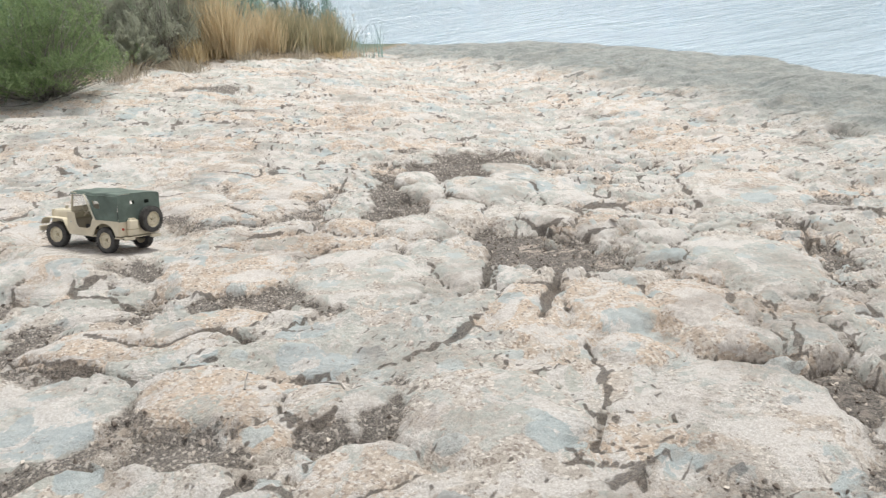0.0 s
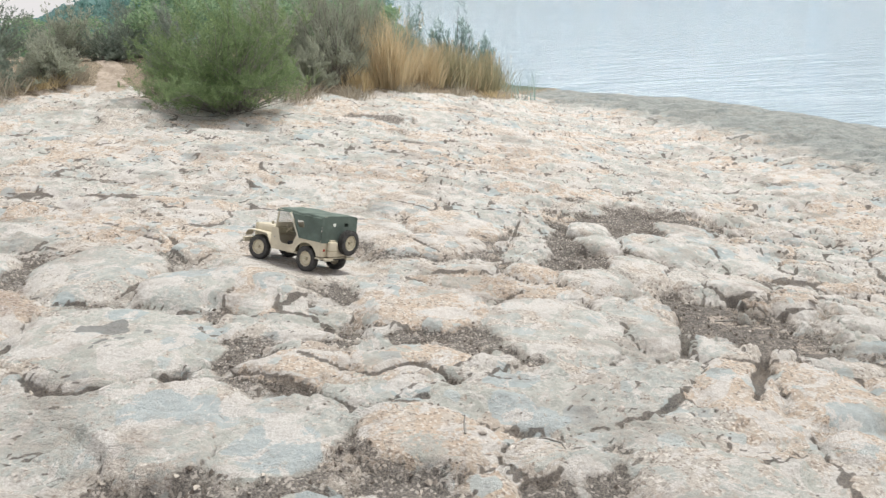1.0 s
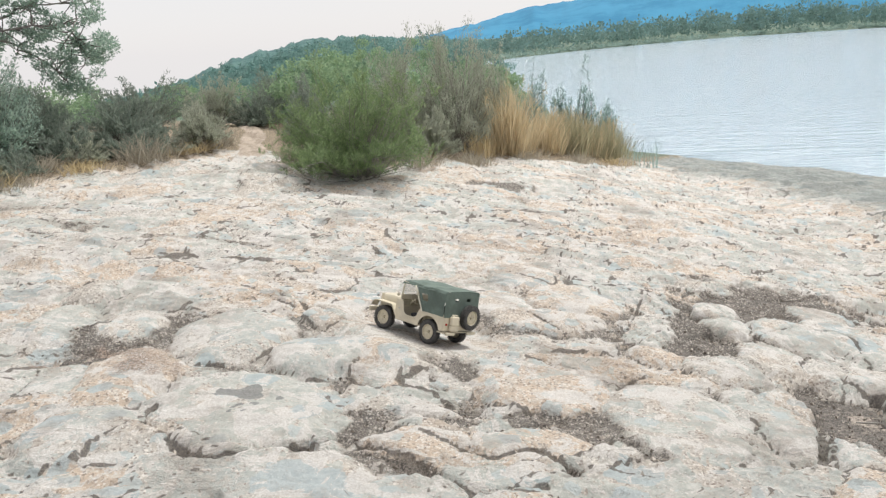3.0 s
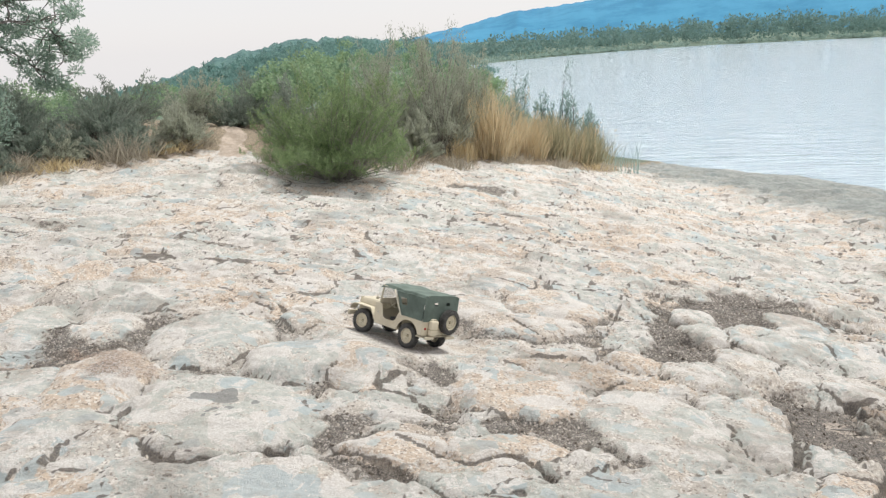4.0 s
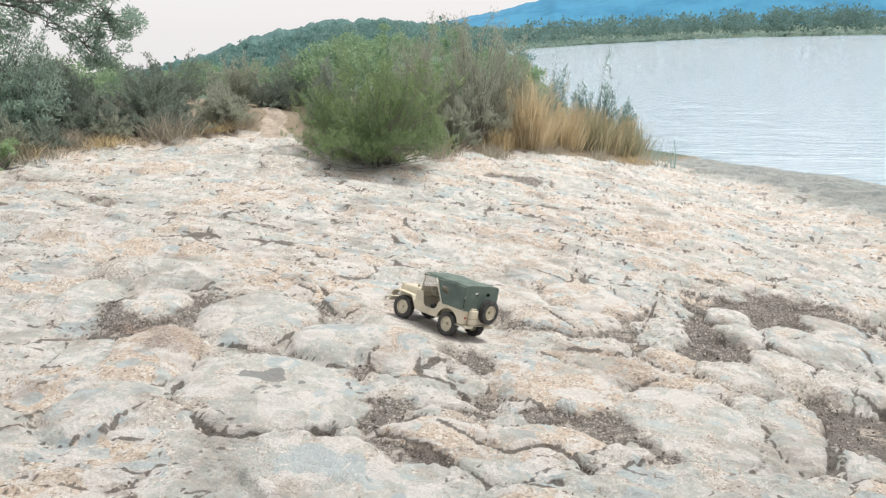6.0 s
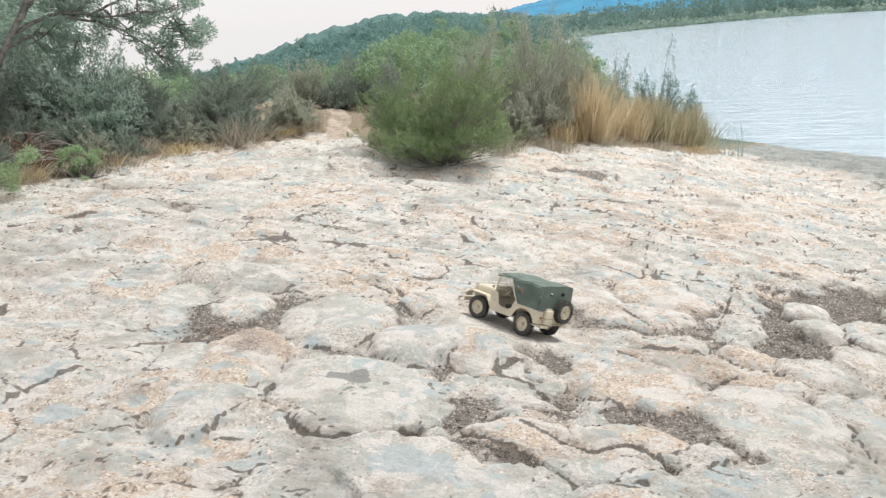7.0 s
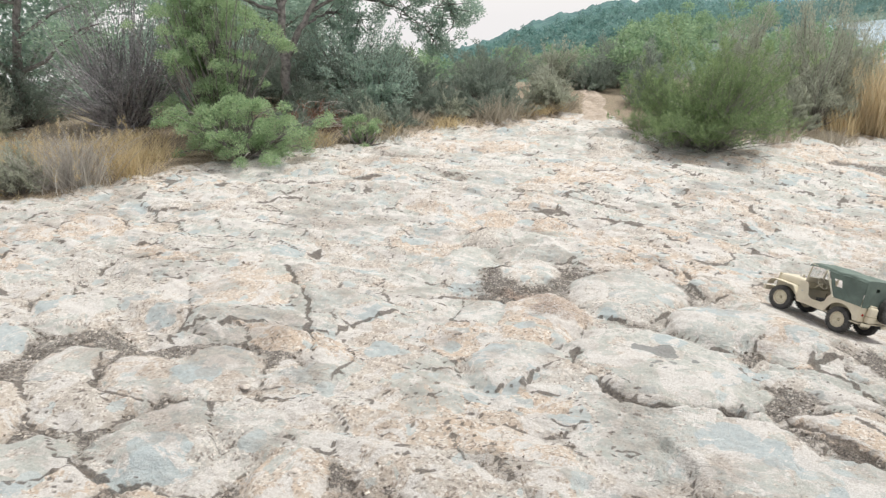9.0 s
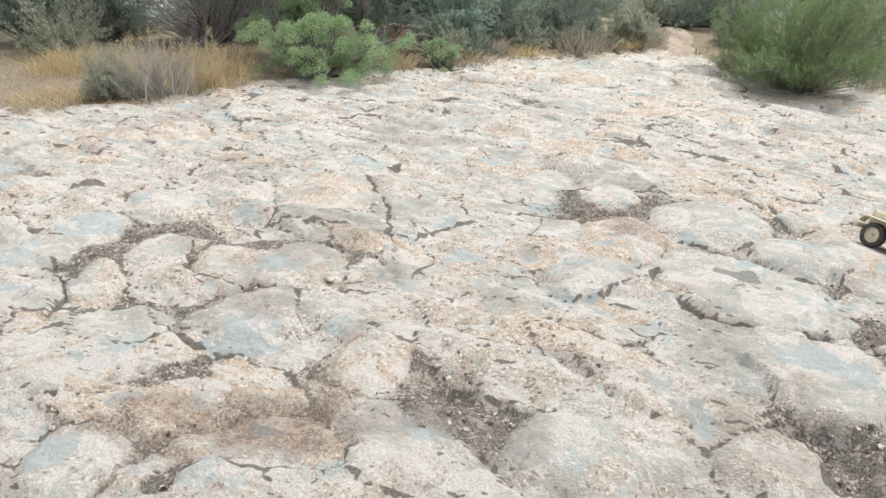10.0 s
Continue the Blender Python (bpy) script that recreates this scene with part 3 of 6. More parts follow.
# crusts of blue-grey lichen and of black lichen: centre, half length, half depth, turn
LICHEN_PALE = [
    (-1.76, 2.65, 0.08, 0.12, 0.06), (-1.56, 2.39, 0.03, 0.05, 0.00), (-1.51, 2.54, 0.05, 0.06, 0.10), (-1.28, 2.16, 0.12, 0.07, 0.09),
    (-0.75, 2.79, 0.05, 0.08, 0.20), (-0.52, 2.24, 0.12, 0.10, 0.13), (-0.76, 3.63, 0.18, 0.11, 0.17), (-2.45, 0.47, 0.07, 0.08, 0.57),
    (-2.83, 0.89, 0.11, 0.11, 0.56), (-1.90, 0.74, 0.04, 0.06, 0.52), (-2.60, 0.55, 0.06, 0.05, 0.50), (-4.09, 1.80, 0.17, 0.22, 0.56),
    (-4.04, 1.40, 0.10, 0.17, 0.51), (-0.26, 2.00, 0.15, 0.14, -0.39), (0.59, 2.16, 0.15, 0.10, -0.39), (-2.50, 1.29, 0.12, 0.08, 0.61),
    (-0.67, 2.26, 0.14, 0.14, 0.66),
]
LICHEN_BLACK = [
    (-1.06, 2.98, 0.12, 0.07, 0.13), (-0.94, 2.83, 0.03, 0.04, 0.17), (-1.04, 2.80, 0.03, 0.03, 0.20), (-0.85, 2.92, 0.04, 0.03, 0.24),
    (-2.08, 0.86, 0.11, 0.05, 0.56), (-2.57, 0.54, 0.05, 0.02, 0.56), (1.53, 1.10, 0.03, 0.03, -0.38),
]


def patches(x, y, spots, soft, wob=0.0):
    """How far inside one of the given patches a place lies, from nought to one."""
    out = np.zeros(x.shape)
    px = x + wob * (fbm(x * 13, y * 13, 141, 3) - 0.5)
    py = y + wob * (fbm(x * 13, y * 13, 142, 3) - 0.5)
    for s in spots:
        out = np.maximum(out, 1 - smooth(ellipse(px, py, s), *soft))
    return out


def soil_mask(x, y):
    d = y - np.interp(x, ROCK_EDGE_X, ROCK_EDGE_Y)
    return np.clip(0.5 + d * 0.9, 0, 1)


def path_mask(x, y):
    mid = np.interp(y, (7.5, 9, 10.4, 12, 16), (-2.4, -2.62, -2.98, -3.5, -4.6))
    half = np.interp(y, (7.5, 9, 10.4, 12), (0.26, 0.16, 0.13, 0.12))
    d = np.abs(x - mid) / half + 1.8 * (fbm(x * 4, y * 4, 91, 4) - 0.5)
    return np.clip(1.5 - d, 0, 1) * smooth(y, 8.75, 9.15)


def height(x, y):
    """The ground as built, slabs and all."""
    x, y = np.atleast_1d(np.asarray(x, float)), np.atleast_1d(np.asarray(y, float))
    h, tone, seam, dirt = slabs(x, y)
    soft = np.maximum(smooth(soil_mask(x, y), 0.35, 0.7), smooth(-land(x, y), -0.6, 0.6))
    fade = (1 - smooth(np.hypot(x, y), 17, 22)) * (1 - 0.85 * soft)
    steps = path_mask(x, y) * (0.20 * np.floor((fbm(x * 1.2, y * 2.8, 95, 3) + 0.1 * (fbm(x * 9, y * 9, 96, 3) - 0.5)) * 7) / 7 - 0.09)
    # a shelf that tips gently away
    u, v = (x + 0.29) / 0.38, (y - 3.86) / 0.36
    near = 1 - smooth(np.hypot(u, v) + 0.5 * (fbm(x * 6, y * 6, 97, 3) - 0.5), 0.75, 1.5)
    ramp = 0.000 - 0.185 * (y - 3.86) - 0.115 * (x + 0.29) + 0.008 * (fbm(x * 14, y * 14, 98, 3) - 0.5)
    h = h * (1 - near) + ramp * near
    return ground(x, y) + h * fade + soft * 0.03 + steps, tone, dirt * (1 - 0.6 * near), seam * (1 - near)


def axis(parts):
    out = [parts[0][0]]
    for a, b, s0, s1 in parts:
        while out[-1] < b - 1e-6:
            t = (out[-1] - a) / (b - a)
            out.append(out[-1] + s0 + (s1 - s0) * t)
    return np.array(out)


def sheet(name, xs, ys, z, mat, attrs=()):
    """A mesh from a grid of heights."""
    ny, nx = len(ys), len(xs)
    gx, gy = np.meshgrid(xs, ys)
    co = np.stack([gx, gy, z], -1).reshape(-1, 3).astype(np.float32)
    i = (np.arange(ny - 1)[:, None] * nx + np.arange(nx - 1)[None]).ravel()
    quads = np.stack([i, i + 1, i + nx + 1, i + nx], 1).astype(np.int32)
    return raw_mesh(name, co, quads, mat, attrs)


def raw_mesh(name, co, faces, mat, attrs=(), flat=False):
    me = bpy.data.meshes.new(name)
    k = faces.shape[1]
    me.vertices.add(len(co))
    me.vertices.foreach_set("co", np.ascontiguousarray(co, np.float32).ravel())
    me.loops.add(faces.size)
    me.loops.foreach_set("vertex_index", np.ascontiguousarray(faces, np.int32).ravel())
    me.polygons.add(len(faces))
    me.polygons.foreach_set("loop_start", np.arange(0, faces.size, k, dtype=np.int32))
    me.polygons.foreach_set("use_smooth", np.full(len(faces), not flat))
    for n, v in attrs:
        a = me.attributes.new(n, "FLOAT", "POINT")
        a.data.foreach_set("value", np.ascontiguousarray(v, np.float32).ravel())
    me.materials.append(mat)
    me.update(calc_edges=True)
    return me


XS = axis([(-3000, -100, 500, 60), (-100, -14, 14, 1.0), (-14, -6.5, 0.5, 0.05), (-6.5, -4.4, 0.05, 0.017), (-4.4, 3.4, 0.0185, 0.0185),
           (3.4, 5.5, 0.017, 0.05), (5.5, 10, 0.05, 0.25), (10, 100, 0.6, 14), (100, 3000, 60, 500)])
YS = axis([(-3000, -100, 500, 60), (-100, -4, 14, 0.4), (-4, 0.3, 0.12, 0.02), (0.3, 4.2, 0.0155, 0.0155), (4.2, 7.0, 0.0155, 0.026), (7.0, 13, 0.026, 0.07),
           (13, 22, 0.08, 0.5), (22, 120, 0.8, 4), (120, 260, 4, 12), (260, 3000, 40, 500)])
gx, gy = np.meshgrid(XS, YS)
gz, tone, dirt, seam = height(gx, gy)
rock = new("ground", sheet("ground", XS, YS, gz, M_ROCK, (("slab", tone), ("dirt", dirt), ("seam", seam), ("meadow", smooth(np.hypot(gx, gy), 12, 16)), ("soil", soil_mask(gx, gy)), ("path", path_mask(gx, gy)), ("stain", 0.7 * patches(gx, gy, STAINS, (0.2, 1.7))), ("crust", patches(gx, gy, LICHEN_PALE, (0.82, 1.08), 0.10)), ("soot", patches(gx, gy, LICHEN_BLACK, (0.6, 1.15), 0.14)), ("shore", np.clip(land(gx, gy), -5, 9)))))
tagged(rock, "weathered pink and grey granite bedrock with lichen and cracks", "bedrock", kind="structure")

# grit that fills the cracks and hollows
def grit_height(x, y, gather):
    z = ground(x, y) - 0.073 - 0.09 * (1 - smooth(gather, 0.30, 0.62)) + 0.014 * (fbm(x * 3, y * 3, 101, 3) - 0.5)
    return z + 0.030 * (fbm(x * 7, y * 7, 111, 5, 0.75) - 0.5) + 0.010 * vnoise(x * 34, y * 34, 113) ** 3


qx, qy = axis([(-6.5, -4.5, 0.06, 0.035), (-4.5, 4.0, 0.05, 0.05), (4.0, 6.5, 0.035, 0.06)]), axis([(0.0, 5.5, 0.045, 0.05), (5.5, 11.0, 0.05, 0.09)])
hx, hy = np.meshgrid(qx, qy)
hz = grit_height(hx, hy, height(hx, hy)[2])
grit = new("crevice_grit", sheet("crevice_grit", qx, qy, hz, M_GRIT))
tagged(grit, "dark brown grit and leaf crumbs lying in the rock cracks", "grit", kind="stuff")

rg = np.random.default_rng(31)
tx, ty = rg.uniform(-4.2, 4.0, 60000), 0.5 + 5.5 * rg.uniform(0, 1, 60000) ** 1.2
tz, _, td, ts = height(tx, ty)
keep = (td > 0.45) | (ts > 0.8) & (rg.uniform(0, 1, 60000) < 0.35)
tx, ty = tx[keep], ty[keep]
tz = np.maximum(tz[keep], grit_height(tx, ty, td[keep]))
size = 0.0022 + 0.010 * rg.uniform(0, 1, len(tx)) ** 3.2
form = np.array([(1, 0, 0), (-1, 0, 0), (0, 1, 0), (0, -1, 0), (0, 0, 1), (0, 0, -1)], float)
co = np.stack([tx, ty, tz + 0.2 * size], 1)[:, None] + size[:, None, None] * form[None] * rg.uniform(0.45, 1.2, (len(tx), 6, 1)) + size[:, None, None] * rg.normal(size=(len(tx), 6, 3)) * 0.22
tri = np.array([(0, 2, 4), (2, 1, 4), (1, 3, 4), (3, 0, 4), (2, 0, 5), (1, 2, 5), (3, 1, 5), (0, 3, 5)])
m_chip = Mat("rock_chips", 0.9)
m_chip.color(m_chip.mix(m_chip.ramp(m_chip.island(), 0.35, 0.8), (0.15, 0.125, 0.105), m_chip.mix(m_chip.noise(40, 3), (0.40, 0.35, 0.30), (0.66, 0.60, 0.53))))
chips = new("gravel", raw_mesh("gravel", co.reshape(-1, 3), (np.arange(len(tx))[:, None, None] * 6 + tri[None]).reshape(-1, 3), m_chip.m, flat=True))
tagged(chips, "small rock chips and crumbs lying in the hollows", "gravel", kind="stuff")

me = bpy.data.meshes.new("lake")
bmw = bmesh.new()
vs = [bmw.verts.new(p) for p in ((1, -400, WATER_Z), (700, -400, WATER_Z), (700, 700, WATER_Z), (-40, 700, WATER_Z), (-8, 100, WATER_Z), (1, 60, WATER_Z))]
bmw.faces.new(vs)
bmw.to_mesh(me)
bmw.free()
me.materials.append(M_WATER)
tagged(new("water", me), "pale rippled lake water under a white sky", "lake", kind="structure")


def top(x, y):
    """Height of the built ground at one place."""
    return float(height(x, y)[0][0])


# ---- making of things ----
def thing(name, m, label, category, group=""):
    ob = new(name)
    ob.matrix_world = m
    return tagged(ob, label, category, group)


def part(name, bm, mat, parent, label="", flat=False):
    """Links a bmesh (or a finished mesh) as one part under a thing or a part."""
    if isinstance(bm, bmesh.types.BMesh):
        bmesh.ops.recalc_face_normals(bm, faces=bm.faces)
        me = bpy.data.meshes.new(name)
        bm.to_mesh(me)
        bm.free()
        me.materials.append(mat)
        if not flat:
            for p in me.polygons:
                p.use_smooth = True
            me.set_sharp_from_angle(angle=radians(35))
    else:
        me = bm
    ob = new(name, me)
    ob.parent = parent
    if label:
        ob["label"] = label
    if name in ("branchwork", "grass_blade", "branch", "foliage", "crown", "seed_head"):
        ob["kind"] = "stuff"
    return ob


def box(x0, x1, y0, y1, z0, z1, r=0.003, m=None, bm=None, seg=2):
    own = bmesh.new()
    bmesh.ops.create_cube(own, size=1)
    bmesh.ops.transform(own, matrix=Matrix.Translation(((x0 + x1) / 2, (y0 + y1) / 2, (z0 + z1) / 2)) @ Matrix.Diagonal((x1 - x0, y1 - y0, z1 - z0, 1)), verts=own.verts)
    if r:
        bmesh.ops.bevel(own, geom=own.edges[:], offset=r, segments=seg, affect="EDGES", profile=0.5)
    if m is not None:
        bmesh.ops.transform(own, matrix=m, verts=own.verts)
    return join(bm, own)


def join(bm, own):
    if bm is None:
        return own
    me = bpy.data.meshes.new("tmp")
    own.to_mesh(me)
    own.free()
    bm.from_mesh(me)
    bpy.data.meshes.remove(me)
    return bm


def plate(outline, t, plane="xz", at=0.0, r=0.0015, bm=None):
    """A sheet of thickness t from an outline drawn in the xz, xy or yz plane."""
    own = bmesh.new()
    put = {"xz": lambda a, b, c: (a, c, b), "xy": lambda a, b, c: (a, b, c), "yz": lambda a, b, c: (c, a, b)}[plane]
    f = own.faces.new([own.verts.new(put(a, b, at - t / 2)) for a, b in outline])
    got = bmesh.ops.extrude_face_region(own, geom=[f])
    move = Vector(put(0, 0, t))
    bmesh.ops.translate(own, vec=move, verts=[v for v in got["geom"] if isinstance(v, bmesh.types.BMVert)])
    if r:
        bmesh.ops.bevel(own, geom=own.edges[:], offset=r, segments=1, affect="EDGES")
    return join(bm, own)


def turned(profile, n=28, axis_m=None, bm=None):
    """A body turned round its z axis from a profile of (radius, z)."""
    own = bmesh.new()
    rings = []
    for r, z in profile:
        if r < 1e-6:
            rings.append([own.verts.new((0, 0, z))])
        else:
            rings.append([own.verts.new((r * math.cos(2 * math.pi * k / n), r * math.sin(2 * math.pi * k / n), z)) for k in range(n)])
    for a, b in zip(rings, rings[1:]):
        for k in range(n):
            q = [a[k % len(a)], a[(k + 1) % len(a)], b[(k + 1) % len(b)], b[k % len(b)]]
            q = list(dict.fromkeys(q))
            if len(q) > 2:
                own.faces.new(q)
    if axis_m is not None:
        bmesh.ops.transform(own, matrix=axis_m, verts=own.verts)
    return join(bm, own)


def rod(points, radius, n=8, bm=None):
    """A round bar along points; radius one number or one per point."""
    own = bmesh.new()
    rings = []
    rs = radius if isinstance(radius, (list, tuple)) else [radius] * len(points)
    for i, p in enumerate(points):
        d = Vector(points[min(i + 1, len(points) - 1)]) - Vector(points[max(i - 1, 0)])
        q = d.to_track_quat("Z", "Y")
        rings.append([own.verts.new(Vector(p) + q @ Vector((rs[i] * math.cos(2 * math.pi * k / n), rs[i] * math.sin(2 * math.pi * k / n), 0))) for k in range(n)])
    for a, b in zip(rings, rings[1:]):
        for k in range(n):
            own.faces.new((a[k], a[(k + 1) % n], b[(k + 1) % n], b[k]))
    own.faces.new(rings[0][::-1])
    own.faces.new(rings[-1])
    return join(bm, own)


# ---- the model jeep ----
M_TAN = plain("sand_paint", (0.61, 0.55, 0.42), 0.5, 0, 0.06, 18, 0.05)
M_TAN_IN = plain("sand_plastic_dark", (0.43, 0.38, 0.26), 0.6, 0, 0.12, 25)
M_RIM = plain("rim_plastic", (0.60, 0.545, 0.41), 0.5, 0, 0.08, 40)
M_TYRE = plain("dusty_rubber", (0.035, 0.034, 0.032), 0.85, 0, -0.6, 35, 0.2)
M_CANVAS = plain("green_canvas", (0.125, 0.165, 0.14), 0.9, 0, 0.14, 14, 0.5)
M_BLACK = plain("black_plastic", (0.03, 0.03, 0.03), 0.6, 0, 0.1, 30)
M_NAVY = plain("navy_decal", (0.03, 0.05, 0.12), 0.5, 0, 0.1, 60)
M_CREAM = plain("cream_strap", (0.72, 0.68, 0.55), 0.7, 0, 0.08, 50)
M_RED = plain("red_lens", (0.35, 0.03, 0.02), 0.25, 0, 0.05, 50)
M_STEEL = plain("steel", (0.45, 0.45, 0.44), 0.35, 0.9, 0.1, 60)
M_LAMP = plain("lamp_glass", (0.75, 0.75, 0.70), 0.08, 0, 0.04, 60)


def glass_material():
    m = Mat("windscreen_glass", 0.03)
    tr = m.t.nodes.new("ShaderNodeBsdfTransparent")
    mx = m.t.nodes.new("ShaderNodeMixShader")
    mx.inputs[0].default_value = 0.14
    m.color((0.9, 0.92, 0.9))
    m.link(tr.outputs[0], mx.inputs[1])
    m.link(m.b.outputs[0], mx.inputs[2])
    m.link(mx.outputs[0], m.t.nodes["Material Output"].inputs["Surface"])
    return m.m


M_GLASS = glass_material()
WHEEL_R = 0.062


def wheel(parent, m, name="wheel"):
    w = part(name, turned([(0.0, -0.006), (0.012, -0.006), (0.012, -0.004), (0.020, -0.004), (0.020, 0.004), (0.012, 0.004), (0.0, 0.006)], 16), M_BLACK, parent)
    w.matrix_local = m
    prof = [(0.037, -0.014), (0.044, -0.0165), (0.053, -0.017), (0.0585, -0.0145), (0.0605, -0.010), (0.0605, 0.010), (0.0585, 0.0145), (0.053, 0.017), (0.044, 0.0165), (0.037, 0.014), (0.037, -0.014)]
    bm = turned(prof, 36)
    for k in range(30):
        a = 2 * math.pi * k / 30
        for sgn in (-1, 1):
            blk = box(-0.0036, 0.0036, -0.0012, 0.003, -0.0085, 0.0085, 0.0007, None, None, 1)
            bmesh.ops.transform(blk, matrix=Matrix.Rotation(a + sgn * 0.05, 4, "Z") @ Matrix.Translation((0, 0.0603, 0.0078 * sgn)) @ Matrix.Rotation(0.5 * sgn, 4, "Y"), verts=blk.verts)
            join(bm, blk)
    part("tyre", bm, M_TYRE, w, "dusty black rubber tyre with bar tread")
    part("rim", turned([(0.0, 0.004), (0.010, 0.005), (0.022, 0.0085), (0.0275, 0.0085), (0.031, 0.005), (0.035, 0.0055), (0.036, 0.0125), (0.0385, 0.0150), (0.0395, 0.0125), (0.0385, -0.0125), (0.036, -0.012), (0.030, -0.004), (0.0, -0.004)], 32), M_RIM, w, "sand-coloured steel-look rim")
    hub = turned([(0.0, 0.0125), (0.0045, 0.0122), (0.0058, 0.0105), (0.0062, 0.0045)], 14)
    for k in range(5):
        a = 2 * math.pi * k / 5
        turned([(0, 0.0105), (0.0018, 0.0100), (0.002, 0.0070)], 6, Matrix.Translation((0.0155 * math.cos(a), 0.0155 * math.sin(a), 0)), hub)
    part("hub_cap", hub, M_TAN_IN, w)
    return w


def arc(cx, cz, r, a0, a1, n):
    return [(cx + r * math.cos(radians(a0 + (a1 - a0) * k / n)), cz + r * math.sin(radians(a0 + (a1 - a0) * k / n))) for k in range(n + 1)]


def cloth(fn, nu, nv, t, holes=()):
    """A thin cloth panel: fn(u, v) gives a place, holes are (u0, u1, v0, v1) left open."""
    bm = bmesh.new()
    g = [[bm.verts.new(fn(i / nu, j / nv)) for j in range(nv + 1)] for i in range(nu + 1)]
    for i in range(nu):
        for j in range(nv):
            u, v = (i + 0.5) / nu, (j + 0.5) / nv
            if not any(a < u < b and c < v < d for a, b, c, d in holes):
                bm.faces.new((g[i][j], g[i + 1][j], g[i + 1][j + 1], g[i][j + 1]))
    for v in [v for v in bm.verts if not v.link_faces]:
        bm.verts.remove(v)
    bmesh.ops.recalc_face_normals(bm, faces=bm.faces)
    bmesh.ops.solidify(bm, geom=bm.faces[:], thickness=t)
    return bm


def build_jeep(m):
    car = thing("model_jeep", m, "sand-coloured toy army jeep with dark green canvas top on rock", "toy car")
    # body tub, seen from the side, with the rear arch and the open doorway
    side = [(-0.25, 0.088), (-0.226, 0.086)] + arc(-0.152, 0.066, 0.076, 164, 16, 12) + [(-0.07, 0.074), (0.088, 0.074), (0.098, 0.10), (0.098, 0.182), (0.062, 0.184), (0.048, 0.176), (0.040, 0.150),
            (0.032, 0.124), (0.018, 0.112), (-0.040, 0.112), (-0.060, 0.122), (-0.070, 0.150), (-0.080, 0.164), (-0.095, 0.169), (-0.25, 0.169)]
    body = part("body", box(-0.25, 0.095, -0.115, 0.115, 0.074, 0.080, 0.001), M_TAN, car)
    for s in (-1, 1):
        part("side_panel", plate(side, 0.006, "xz", 0.119 * s), M_TAN, body)
        part("wheel_well", box(-0.235, -0.075, 0.088 * s if s > 0 else -0.116, 0.116 if s > 0 else -0.088, 0.139, 0.144, 0.001), M_TAN_IN, body)
        part("inner_wall", box(-0.235, -0.075, 0.085 * s - 0.0015, 0.085 * s + 0.0015, 0.08, 0.1405, 0), M_TAN_IN, body)
    part("tailgate", plate([(-0.118, 0.086), (0.118, 0.086), (0.118, 0.168), (-0.118, 0.168)], 0.006, "yz", -0.2505), M_TAN, body)
    part("firewall", plate([(-0.116, 0.078), (0.116, 0.078), (0.116, 0.180), (0.09, 0.188), (-0.09, 0.188), (-0.116, 0.180)], 0.005, "yz", 0.078), M_TAN, body)
    part("dashboard", box(0.056, 0.0745, -0.113, 0.113, 0.150, 0.184, 0.004), M_TAN_IN, body)
    # bonnet
    bm = bmesh.new()
    rows = []
    for x, hw, zt, zs in ((0.0815, 0.094, 0.1910, 0.150), (0.11, 0.0915, 0.1903, 0.149), (0.16, 0.086, 0.1885, 0.146), (0.22, 0.081, 0.1845, 0.142), (0.252, 0.079, 0.1800, 0.140)):
        prof = [(-hw, zs), (-hw, zt - 0.016), (-hw + 0.006, zt - 0.006), (-hw + 0.018, zt - 0.001), (0, zt), (hw - 0.018, zt - 0.001), (hw - 0.006, zt - 0.006), (hw, zt - 0.016), (hw, zs)]
        rows.append([bm.verts.new((x, y, z)) for y, z in prof])
    for a, b in zip(rows, rows[1:]):
        for k in range(8):
            bm.faces.new((a[k], a[k + 1], b[k + 1], b[k]))
    bm.faces.new(rows[-1])
    bm.faces.new(rows[0][::-1])
    hood = part("bonnet", bm, M_TAN, car, "pale sand bonnet bleached by light")
    part("engine_block", box(0.11, 0.245, -0.072, 0.072, 0.085, 0.142, 0.004), M_BLACK, car)
    # winged badge on the bonnet, as plain shapes
    part("badge", plate([(0.165, 0.0), (0.178, 0.006), (0.186, 0.026), (0.176, 0.034), (0.170, 0.016), (0.160, 0.008), (0.153, 0.0), (0.160, -0.008), (0.170, -0.016), (0.176, -0.034), (0.186, -0.026), (0.178, -0.006)], 0.0012, "xy", 0.1885, 0), M_NAVY, hood, "dark blue winged badge")
    part("badge", plate([(0.150, -0.016), (0.150, 0.016), (0.146, 0.014), (0.146, -0.014)], 0.0012, "xy", 0.1890, 0), M_NAVY, hood, "dark blue bar under the badge")
    # grille with upright slots
    grille = part("grille", box(0.2535, 0.2605, -0.082, 0.082, 0.168, 0.180, 0.002), M_TAN, car)
    part("grille_frame", box(0.2535, 0.2605, -0.082, 0.082, 0.096, 0.108, 0.002), M_TAN, grille)
    for s in (-1, 1):
        part("grille_frame", box(0.2535, 0.2605, min(0.046 * s, 0.082 * s), max(0.046 * s, 0.082 * s), 0.1081, 0.1679, 0.001), M_TAN, grille)
        lamp = part("headlight", turned([(0, 0.006), (0.009, 0.0045), (0.0125, 0.0015), (0.0125, 0)], 20, Matrix.Translation((0.2605, 0.064 * s, 0.152)) @ Matrix.Rotation(radians(90), 4, "Y")), M_LAMP, car, "round clear headlight")
